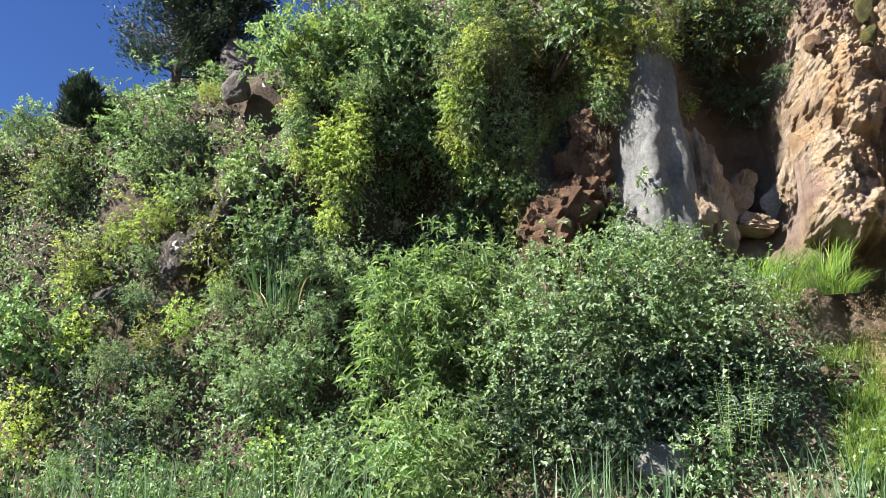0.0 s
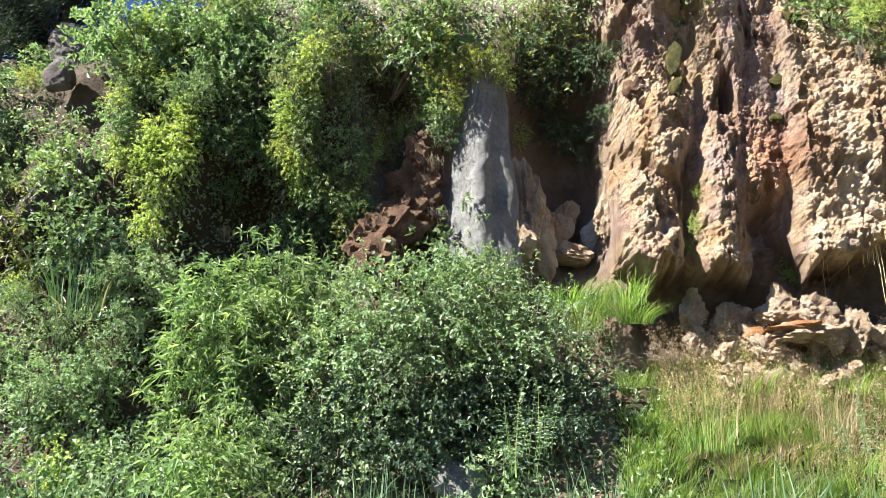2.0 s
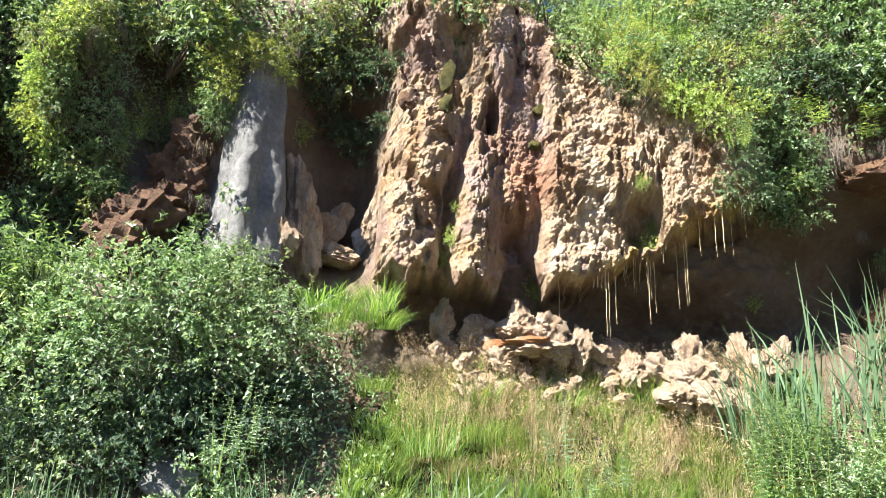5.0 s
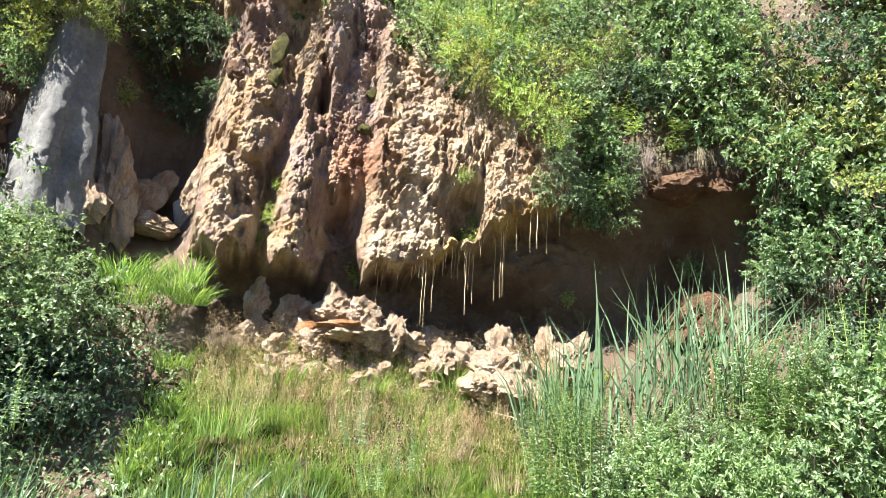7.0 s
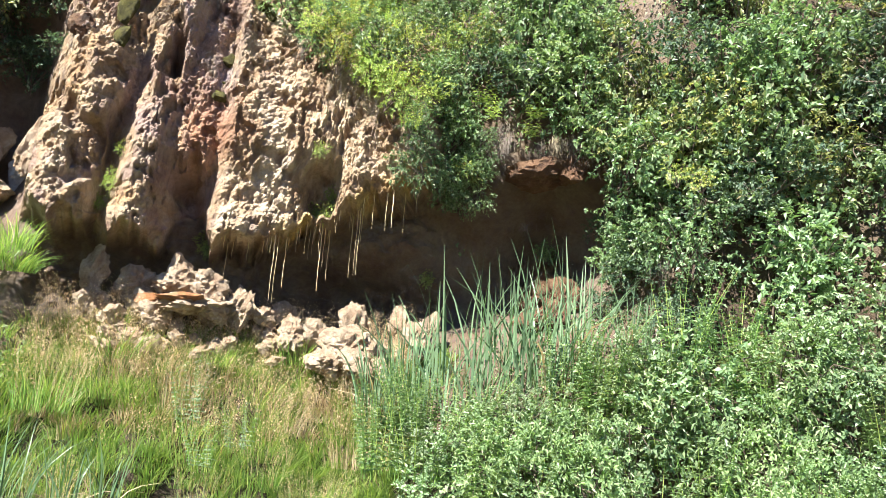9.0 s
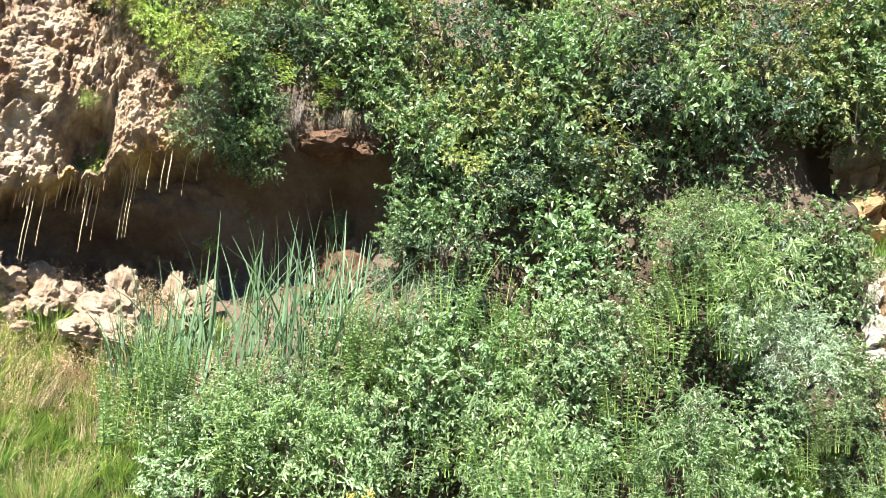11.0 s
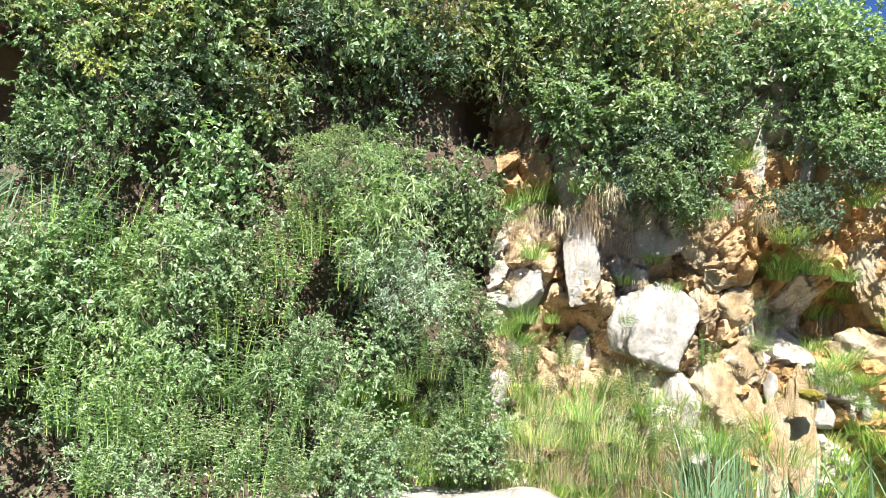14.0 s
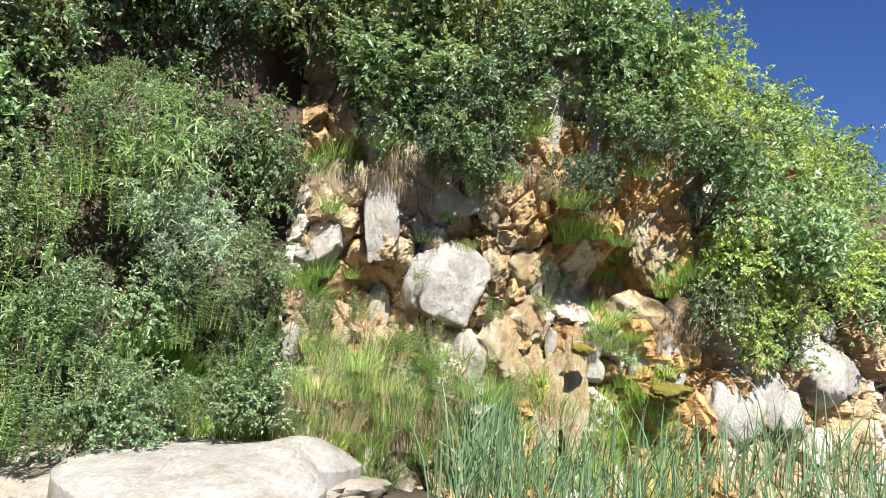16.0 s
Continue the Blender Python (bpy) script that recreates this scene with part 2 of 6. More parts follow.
def rock_material(name, stops, scale=3.0, rough=0.85, bump=0.5, streak=0.0, streak_colour=(0.1, 0.07, 0.05), tint=False):
    """Stone: two scales of mottling, pits and streaks."""
    m, t = nodes_of(name)
    co = t.nodes.new("ShaderNodeTexCoord")
    n1 = add(t, "ShaderNodeTexNoise", Scale=scale, Detail=8.0, Roughness=0.62)
    link(t, co.outputs["Object"], n1.inputs["Vector"])
    col = ramp(t, n1.outputs["Fac"], stops)
    n2 = add(t, "ShaderNodeTexNoise", Scale=scale * 9, Detail=6.0, Roughness=0.7)
    link(t, co.outputs["Object"], n2.inputs["Vector"])
    mul = t.nodes.new("ShaderNodeMixRGB")
    mul.blend_type, mul.inputs[0].default_value = "SOFT_LIGHT", 0.85
    link(t, col, mul.inputs[1])
    link(t, n2.outputs["Fac"], mul.inputs[2])
    col = mul.outputs[0]
    if tint:
        at = t.nodes.new("ShaderNodeVertexColor")
        at.layer_name = "tint"
        mt = t.nodes.new("ShaderNodeMixRGB")
        mt.blend_type, mt.inputs[0].default_value = "MULTIPLY", 1.0
        link(t, col, mt.inputs[1])
        link(t, at.outputs[0], mt.inputs[2])
        col = mt.outputs[0]
    if streak:
        mp = t.nodes.new("ShaderNodeMapping")
        mp.inputs["Scale"].default_value = (7, 7, 0.7)
        link(t, co.outputs["Object"], mp.inputs[0])
        n3 = add(t, "ShaderNodeTexNoise", Scale=1.0, Detail=5.0)
        link(t, mp.outputs[0], n3.inputs["Vector"])
        fac = add(t, "ShaderNodeMapRange", From_Min=0.52, From_Max=0.72, To_Max=streak)
        link(t, n3.outputs["Fac"], fac.inputs["Value"])
        ms = t.nodes.new("ShaderNodeMixRGB")
        ms.inputs[2].default_value = (*streak_colour, 1)
        link(t, fac.outputs[0], ms.inputs[0])
        link(t, col, ms.inputs[1])
        col = ms.outputs[0]
    b = add(t, "ShaderNodeBsdfPrincipled", Roughness=rough)
    link(t, col, b.inputs["Base Color"])
    n4 = add(t, "ShaderNodeTexNoise", Scale=scale * 2.6, Detail=9.0, Roughness=0.75)
    n4.noise_type = "RIDGED_MULTIFRACTAL"
    link(t, co.outputs["Object"], n4.inputs["Vector"])
    sm = t.nodes.new("ShaderNodeMath")
    sm.operation = "MULTIPLY_ADD"
    sm.inputs[1].default_value = -0.12
    n5 = add(t, "ShaderNodeTexNoise", Scale=scale * 34, Detail=5.0, Roughness=0.8)
    link(t, co.outputs["Object"], n5.inputs["Vector"])
    both = t.nodes.new("ShaderNodeMath")
    both.operation = "MULTIPLY_ADD"
    both.inputs[1].default_value = 0.5
    link(t, n5.outputs["Fac"], both.inputs[0])
    link(t, n2.outputs["Fac"], both.inputs[2])
    link(t, n4.outputs["Fac"], sm.inputs[0])
    link(t, both.outputs[0], sm.inputs[2])
    bp = add(t, "ShaderNodeBump", Strength=bump, Distance=0.07)
    link(t, sm.outputs[0], bp.inputs["Height"])
    link(t, bp.outputs[0], b.inputs["Normal"])
    out = t.nodes.new("ShaderNodeOutputMaterial")
    link(t, b.outputs[0], out.inputs[0])
    return m


GREEN = leaf_material("leaf_green", [(0, (0.082, 0.15, 0.063)), (0.5, (0.15, 0.249, 0.103)), (0.85, (0.232, 0.339, 0.162)), (1, (0.371, 0.399, 0.234))], (1.6, 1.7, 0.9))
# Dark green foliage, its colour lowered further to stand for shade.
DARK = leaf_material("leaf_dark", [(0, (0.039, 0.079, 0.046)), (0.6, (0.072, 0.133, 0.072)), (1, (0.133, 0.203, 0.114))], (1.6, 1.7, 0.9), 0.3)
BRIGHT = leaf_material("leaf_bright", [(0, (0.168, 0.27, 0.057)), (0.6, (0.312, 0.437, 0.103)), (1, (0.504, 0.564, 0.161))], (1.6, 1.6, 0.8), 0.4)
YELLOW = leaf_material("leaf_yellow", [(0, (0.151, 0.232, 0.055)), (0.5, (0.302, 0.387, 0.091)), (0.85, (0.479, 0.511, 0.128)), (1, (0.378, 0.217, 0.091))], (1.3, 1.3, 0.5), 0.4)
OLIVE = leaf_material("leaf_olive", [(0, (0.104, 0.156, 0.046)), (0.6, (0.208, 0.247, 0.078)), (1, (0.364, 0.351, 0.130))], (1.5, 1.5, 0.8), 0.38)
PALE = leaf_material("leaf_pale", [(0, (0.128, 0.224, 0.097)), (0.6, (0.244, 0.355, 0.179)), (1, (0.412, 0.499, 0.324))], (1.4, 1.5, 0.8), 0.38)
SILVER = leaf_material("leaf_silver", [(0, (0.199, 0.290, 0.182)), (0.6, (0.345, 0.453, 0.309)), (1, (0.544, 0.653, 0.472))], (1.2, 1.5, 0.8), 0.3)
WILLOW = leaf_material("leaf_willow", [(0, (0.114, 0.192, 0.074)), (0.6, (0.206, 0.319, 0.122)), (1, (0.35, 0.432, 0.218))], (1.5, 1.6, 0.8), 0.42)
BLADE = leaf_material("blade_green", [(0, (0.109, 0.204, 0.055)), (0.6, (0.219, 0.355, 0.092)), (1, (0.435, 0.505, 0.165))], (1.4, 1.5, 0.8), 0.40, 0.45, 1.0)
REED = leaf_material("blade_reed", [(0, (0.073, 0.151, 0.070)), (0.7, (0.146, 0.249, 0.117)), (1, (0.290, 0.386, 0.174))], (1.2, 1.5, 0.7), 0.3)
STRAW = leaf_material("straw", [(0, (0.253, 0.184, 0.092)), (0.6, (0.414, 0.322, 0.172)), (1, (0.575, 0.483, 0.310))], (1.2, 1.1, 0.8), 0.3, 0.6)
SEED = leaf_material("seed_head", [(0, (0.406, 0.317, 0.152)), (0.6, (0.65, 0.523, 0.27)), (1, (0.747, 0.539, 0.338))], (1.2, 1.1, 0.7), 0.35, 0.6)
NEEDLE = leaf_material("needle", [(0, (0.020, 0.040, 0.022)), (1, (0.05, 0.085, 0.045))], (1.2, 1.5, 0.8), 0.15, 0.6)
PETAL = leaf_material("petal", [(0, (0.65, 0.42, 0.01)), (1, (0.85, 0.62, 0.03))], (1.2, 1.1, 0.5), 0.3, 0.5)
BARK = rock_material("bark", [(0.3, (0.07, 0.05, 0.035)), (0.7, (0.17, 0.13, 0.10))], 8, 0.9, 0.4)
TWIG = rock_material("dry_twig", [(0.3, (0.14, 0.11, 0.09)), (0.7, (0.30, 0.25, 0.21))], 8, 0.9, 0.3)
SOIL = rock_material("soil", [(0.3, (0.034, 0.024, 0.014)), (0.55, (0.062, 0.045, 0.028)), (0.75, (0.101, 0.079, 0.051))], 1.6, 0.95, 0.6)
CLIFF = rock_material("cliff_stone", [(0.25, (0.036, 0.023, 0.014)), (0.5, (0.080, 0.055, 0.034)), (0.75, (0.124, 0.091, 0.062))], 1.4, 0.9, 0.8, 0.5)
TUFA = rock_material("spring_stone", [(0.28, (0.219, 0.144, 0.095)), (0.45, (0.354, 0.261, 0.180)), (0.6, (0.439, 0.360, 0.276)), (0.78, (0.388, 0.343, 0.342))], 1.7, 0.6, 0.9, 0.75, (0.13, 0.09, 0.08), True)
TUFA_STONE = rock_material("rubble_stone", [(0.28, (0.22, 0.125, 0.075)), (0.45, (0.40, 0.29, 0.19)), (0.6, (0.50, 0.40, 0.29)), (0.78, (0.54, 0.47, 0.38))], 3.0, 0.7, 0.9, 0.5, (0.18, 0.11, 0.07))
GREY_DARK = rock_material("dark_rock", [(0.3, (0.09, 0.075, 0.07)), (0.7, (0.21, 0.18, 0.165))], 3.0, 0.85, 0.8, 0.3)
YELLOW_MOSS = rock_material("yellow_moss", [(0.3, (0.240, 0.192, 0.024)), (0.7, (0.400, 0.336, 0.048))], 9, 0.95, 1.0)
SAND = rock_material("sand", [(0.3, (0.218, 0.187, 0.146)), (0.7, (0.322, 0.291, 0.244))], 3, 0.95, 0.5)
ORANGE = rock_material("iron_stone", [(0.3, (0.20, 0.08, 0.03)), (0.5, (0.38, 0.17, 0.06)), (0.75, (0.42, 0.30, 0.20))], 3.0, 0.8, 0.9, 0.3)
LIME = rock_material("limestone_white", [(0.3, (0.225, 0.195, 0.15)), (0.45, (0.34, 0.32, 0.285)), (0.68, (0.42, 0.41, 0.40))], 2.2, 0.8, 0.7, 0.5, (0.30, 0.24, 0.18))
OCHRE = rock_material("limestone_ochre", [(0.28, (0.24, 0.155, 0.075)), (0.45, (0.40, 0.29, 0.155)), (0.6, (0.47, 0.40, 0.28)), (0.75, (0.52, 0.50, 0.45))], 1.6, 0.85, 0.9, 0.55, (0.12, 0.08, 0.05))
OUTCROP = rock_material("outcrop_stone", [(0.28, (0.165, 0.117, 0.075)), (0.5, (0.303, 0.235, 0.156)), (0.75, (0.404, 0.340, 0.244))], 2.0, 0.85, 0.8, 0.45, (0.10, 0.07, 0.045), True)
GREY = rock_material("grey_rock", [(0.3, (0.115, 0.115, 0.112)), (0.5, (0.20, 0.20, 0.195)), (0.7, (0.28, 0.275, 0.26))], 2.2, 0.75, 0.7, 0.55, (0.12, 0.11, 0.095))
BROWN = rock_material("brown_rock", [(0.3, (0.063, 0.032, 0.018)), (0.5, (0.142, 0.070, 0.035)), (0.75, (0.255, 0.156, 0.086))], 3.0, 0.8, 0.9, 0.3, (0.07, 0.06, 0.02))
WET = rock_material("wet_rock", [(0.3, (0.05, 0.04, 0.035)), (0.55, (0.12, 0.10, 0.085)), (0.75, (0.25, 0.22, 0.19))], 2.5, 0.18, 0.9)
MOSS = rock_material("moss", [(0.3, (0.05, 0.045, 0.012)), (0.5, (0.11, 0.10, 0.02)), (0.75, (0.20, 0.18, 0.03))], 9, 0.95, 1.0)


# ---- mesh helpers ----
def mesh_object(name, verts, faces, material, smooth_faces=False, parent=None, label=""):
    me = bpy.data.meshes.new(name)
    verts, faces = np.asarray(verts, np.float32), np.asarray(faces, np.int32)
    k = faces.shape[1]
    me.vertices.add(len(verts))
    me.vertices.foreach_set("co", verts.ravel())
    me.loops.add(faces.size)
    me.loops.foreach_set("vertex_index", faces.ravel())
    me.polygons.add(len(faces))
    me.polygons.foreach_set("loop_start", np.arange(0, faces.size, k, dtype=np.int32))
    me.polygons.foreach_set("loop_total", np.full(len(faces), k, np.int32))
    me.polygons.foreach_set("use_smooth", np.full(len(faces), smooth_faces, bool))
    me.materials.append(material)
    me.update(calc_edges=True)
    ob = new(name, me)
    if parent:
        ob.parent = parent
    if label:
        ob["label"] = label
    return ob


def empty(name):
    return new(name)


def unit(v):
    return v / np.maximum(np.linalg.norm(v, axis=-1, keepdims=True), 1e-9)


def leaves(pos, way, up, length, width, fold=0.25, droop=0.0):
    """Folded pointed leaves, two triangles each: arrays of places, ways, upper sides, lengths; width as a share."""
    way = unit(way)
    side = unit(np.cross(way, up))
    top = np.cross(side, way)
    L = np.asarray(length)[:, None]
    mid = pos + way * L * 0.42
    tip = pos + way * L - np.array([0, 0, 1.0]) * L * droop
    a = mid + side * L * width * 0.5 + top * L * width * fold
    b = mid - side * L * width * 0.5 + top * L * width * fold
    n = len(pos)
    verts = np.stack([pos, a, tip, b], 1).reshape(-1, 3)
    i = np.arange(n)[:, None] * 4
    faces = np.stack([i + [0, 1, 2], i + [0, 2, 3]], 1).reshape(-1, 3)
    return verts, faces


def tubes(paths, radii, sides=4):
    """Tapered round stems along paths (n, k, 3); radii (n,) at the foot."""
    paths = np.asarray(paths, float)
    n, k, _ = paths.shape
    way = unit(np.gradient(paths, axis=1))
    ref = np.where(np.abs(way[..., 2:]) > 0.9, [1.0, 0, 0], [0, 0, 1.0])
    s = unit(np.cross(way, ref))
    q = np.cross(way, s)
    taper = np.linspace(1, 0.25, k)[None, :, None] * np.asarray(radii)[:, None, None]
    ang = np.arange(sides) * 2 * math.pi / sides
    ring = paths[:, :, None] + taper[..., None] * (np.cos(ang)[None, None, :, None] * s[:, :, None] + np.sin(ang)[None, None, :, None] * q[:, :, None])
    verts = ring.reshape(-1, 3)
    idx = np.arange(n * k * sides).reshape(n, k, sides)
    a, b = idx[:, :-1], idx[:, 1:]
    faces = np.stack([a, np.roll(a, -1, 2), np.roll(b, -1, 2), b], -1).reshape(-1, 4)
    return verts, faces


def blades(foot, way, height, width, bend, seed, segments=4):
    """Tapering grass blades that bow over: foot places, lean ways, heights."""
    r = np.random.RandomState(seed)
    n = len(foot)
    s = np.linspace(0, 1, segments + 1)
    lean = unit(way)
    h, b = np.asarray(height)[:, None], np.asarray(bend)[:, None]
    spine = foot[:, None] + lean[:, None] * (h * b * (0.3 * s + 0.7 * s ** 2.2)[None])[..., None]
    spine[..., 2] += h * (s[None] - 0.35 * b * s[None] ** 2.5)
    turn = r.uniform(0, math.pi, n)
    side = np.stack([np.cos(turn), np.sin(turn), 0 * turn], -1)
    w = (np.asarray(width)[:, None] * np.array([0.7, 1, 0.9, 0.6, 0.05])[None, : segments + 1] if segments == 4 else np.asarray(width)[:, None] * np.linspace(1, 0.06, segments + 1)[None])
    a, c = spine + side[:, None] * w[..., None] * 0.5, spine - side[:, None] * w[..., None] * 0.5
    verts = np.stack([a, c], 2).reshape(-1, 3)
    idx = np.arange(n * (segments + 1) * 2).reshape(n, segments + 1, 2)
    faces = np.stack([idx[:, :-1, 0], idx[:, :-1, 1], idx[:, 1:, 1], idx[:, 1:, 0]], -1).reshape(-1, 4)
    return verts, faces


def sphere_points(r, n):
    return unit(r.normal(size=(n, 3)))


# ---- the setting: ground and cliff ----
def grid_faces(rows, cols):
    i = np.arange(rows * cols).reshape(rows, cols)
    return np.stack([i[:-1, :-1], i[:-1, 1:], i[1:, 1:], i[1:, :-1]], -1).reshape(-1, 4)


def build_ground():
    a = np.linspace(-1, 1, 121)
    x, y = np.meshgrid(np.sign(a) * np.abs(a) ** 2.2 * 600, np.sign(a) * np.abs(a) ** 2.2 * 600)
    z = FLOOR - 0.05 + 0.08 * (fractal(x * 0.4, y * 0.4, 3) - 0.5)
    v = np.stack([x + 5, y, z], -1).reshape(-1, 3)
    return tagged(mesh_object("ground", v, grid_faces(121, 121), SOIL, True), "bare damp earth at the foot of the cliff", "ground", kind="structure")


def build_cliff(name, u0, u1, step, label, material, z1=11.0, tint=None, z0=None, soft_faces=True, sink=0.0):
    spare = 0.12 if sink else 0.0
    us = np.arange(u0 - spare, u1 + spare + step * 0.5, step)
    zs = np.arange(FLOOR - 0.3 if z0 is None else z0, z1 + step * 0.5, step)
    u, z = np.meshgrid(us, zs)
    p, n = face(u, z)
    p = p - n * sink
    ob = mesh_object(name, p.reshape(-1, 3), grid_faces(len(zs), len(us)), material, soft_faces)
    if tint is not None:
        layer = ob.data.color_attributes.new("tint", "FLOAT_COLOR", "POINT")
        layer.data.foreach_set("color", np.concatenate([tint(u, z), np.ones((*u.shape, 1))], -1).astype(np.float32).ravel())
    return tagged(ob, label, "cliff", kind="structure")


def stone_tint(u, z):
    """Mineral colours of the spring stone: ochre left columns, violet-grey sheets, pale right mass, dull lower wall
    with shade painted in.
    """
    k = (0.7 * fractal(u * 1.2, z * 0.7, 61) + 0.3 * fractal(u * 7, z * 5, 62))[..., None]
    violet, ochre, tan = np.array([0.86, 0.76, 0.82]), np.array([1.08, 0.92, 0.67]), np.array([1.06, 1.0, 0.88])
    base = violet * smooth(0.50, 0.60, k) + ochre * smooth(0.48, 0.40, k)
    base = base + tan * (1 - smooth(0.50, 0.60, k) - smooth(0.48, 0.40, k))
    pale = (smooth(6.75, 7.1, u) * smooth(9.9, 9.4, u))[..., None]
    rust = np.exp(-((u - 6.6) / 0.35) ** 2 - ((z - 4.95) / 0.45) ** 2)[..., None]
    m = fractal(u * 4, z * 3, 65)[..., None]
    crust = np.array([1.34, 1.32, 1.22]) * smooth(0.36, 0.56, m) + np.array([0.92, 0.82, 0.68]) * (1 - smooth(0.36, 0.56, m))
    c = base * (1 - pale) + crust * pale
    c = c * (1 - rust) + np.array([0.98, 0.60, 0.42]) * rust
    lime = (smooth(0.32, 0.05, z - lip_height(u)) * smooth(7.3, 7.9, u) * smooth(0.40, 0.55, m[..., 0]))[..., None]
    c = c * (1 - lime) + np.array([1.35, 1.22, 0.62]) * lime
    # Wall under the lip: the overhang's shade is put into the tint.
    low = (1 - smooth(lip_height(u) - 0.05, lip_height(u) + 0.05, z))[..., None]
    # Stained recess wall; the hollow's shade is put into this darkening too.
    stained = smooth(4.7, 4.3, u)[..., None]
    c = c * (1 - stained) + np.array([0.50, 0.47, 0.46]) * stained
    # The same painted dark carries on past the curtain's east end.
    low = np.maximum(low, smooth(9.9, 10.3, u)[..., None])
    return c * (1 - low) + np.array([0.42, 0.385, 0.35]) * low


def outcrop_tint(u, z):
    """White, ochre and rust faces of the outcrop, block by block."""
    _, chance, tone = outcrop(u, z)
    k = (0.6 * chance + 0.4 * tone)[..., None]
    white, tan, rust = np.array([2.0, 2.3, 2.9]), np.array([1.6, 1.5, 1.35]), np.array([1.35, 1.12, 0.80])
    golden = (smooth(21.2, 22.0, u) * smooth(24.9, 24.4, u) * smooth(4.6, 3.6, z))[..., None]
    m = fractal(u * 3, z * 2.2, 87)[..., None]
    c = np.where(k > 0.56, white, np.where(k > 0.30, tan, rust)) * (0.75 + 0.5 * m)
    return c * (1 - golden) + np.where(k > 0.74, white, np.array([1.75, 1.36, 0.82]) * (0.6 + 0.8 * m)) * golden


build_ground()
build_cliff("cliff_west", -34, 1.0, 0.12, "overgrown hillside of dark earth and stone", CLIFF, sink=0.04)
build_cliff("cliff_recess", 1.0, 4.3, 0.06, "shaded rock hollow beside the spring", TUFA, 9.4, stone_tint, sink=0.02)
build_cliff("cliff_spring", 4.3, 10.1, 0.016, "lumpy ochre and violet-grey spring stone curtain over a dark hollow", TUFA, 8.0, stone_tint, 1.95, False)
build_cliff("cliff_brow", 4.3, 10.1, 0.08, "earth brow above the spring", CLIFF, 11.0, None, 7.85, sink=0.02)
build_cliff("cliff_apron", 4.3, 10.1, 0.06, "earth slope below the spring", SOIL, 2.10, sink=0.03)
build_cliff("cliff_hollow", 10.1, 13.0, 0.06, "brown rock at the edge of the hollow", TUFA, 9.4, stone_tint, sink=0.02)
build_cliff("cliff_middle", 13.0, 18.4, 0.10, "brown cliff face behind dense shrubs", CLIFF, sink=0.03)
build_cliff("cliff_outcrop", 18.4, 28.0, 0.036, "fissured ochre limestone outcrop with ledges", OUTCROP, 8.0, outcrop_tint, None, False)
build_cliff("cliff_east", 28.0, 44, 0.14, "overgrown earth slope of the hill", CLIFF, sink=0.03)


# ---- plants: one model of each kind, then copies ----
def place(ob, u, z, out=0.0, size=1.0, turn=0.0, lean=0.0, flat=1.0):
    p, n = face(np.array([u]), np.array([z]))
    p = p[0] + n[0] * out
    yaw = math.atan2(n[0][1], n[0][0])
    m = Matrix.Translation(p) @ Matrix.Rotation(yaw, 4, "Z") @ Matrix.Rotation(radians(lean), 4, "Y") @ Matrix.Rotation(radians(turn), 4, "Z")
    return m @ Matrix.Diagonal((size, size, size * flat, 1))


def shrub(name, seed, material, leaf, ratio, count, label, category="shrub", radius=0.6, tall=0.95, lobes=9, hang=0.0, twig=0.16, bark=BARK, droop=0.15):
    """A shrub about 2 x radius across with its middle at the origin: branching stems and a crown of leafy twigs."""
    r = np.random.RandomState(seed)
    centre = sphere_points(r, lobes) * r.uniform(0.25, 0.62, (lobes, 1)) * radius
    centre[:, 2] = centre[:, 2] * tall - hang * np.linalg.norm(centre[:, :2], axis=1)
    lr = r.uniform(0.30, 0.50, lobes) * radius
    per = 13
    twigs = count // per
    which = r.randint(0, lobes, twigs)
    d = sphere_points(r, twigs)
    foot = centre[which] + d * (lr[which] * r.uniform(0.55, 1.05, twigs))[:, None]
    way = unit(d + np.array([0, 0, 0.45 - 1.6 * hang]) + r.normal(size=(twigs, 3)) * 0.45)
    s = np.linspace(0.05, 1, per)
    reach = twig * r.uniform(0.6, 1.4, twigs)
    pos = foot[:, None] + way[:, None] * (s[None] * reach[:, None])[..., None]
    pos[..., 2] -= (0.35 * reach[:, None] * s[None] ** 2)
    lw = way[:, None] * 0.55 + unit(r.normal(size=(twigs, per, 3)))
    up = np.array([-0.1, 0, 1.0]) + 0.9 * d[:, None] + r.normal(size=(twigs, per, 3)) * 0.42
    size = leaf * r.uniform(0.55, 1.2, twigs * per)
    v, f = leaves(pos.reshape(-1, 3), lw.reshape(-1, 3), up.reshape(-1, 3), size, ratio, 0.22, droop)
    top = empty(name)
    mesh_object("foliage", v, f, material, False, top)
    k = 4
    root = np.array([-0.45 * radius, 0, -0.75 * radius * tall])
    steps = np.linspace(0, 1, k)[None, :, None]
    ends = centre + r.normal(size=centre.shape) * 0.1 * radius
    paths = root + (ends - root)[:, None] * steps + r.normal(size=(lobes, k, 3)) * 0.03 * radius * steps
    fine_from = centre[which[:16]]
    fine = fine_from[:, None] + (foot[:16] + way[:16] * 0.12 - fine_from)[:, None] * steps + r.normal(size=(16, k, 3)) * 0.012
    v1, f1 = tubes(paths, np.full(lobes, 0.016 * radius / 0.6), 3)
    v2s, f2s = tubes(fine, np.full(16, 0.006), 3)
    mesh_object("branchwork", np.concatenate([v1, v2s]), np.concatenate([f1, f2s + len(v1)]), bark, True, top)
    for o in top.children:
        o["kind"] = "stuff"
    return tagged(top, label, category)


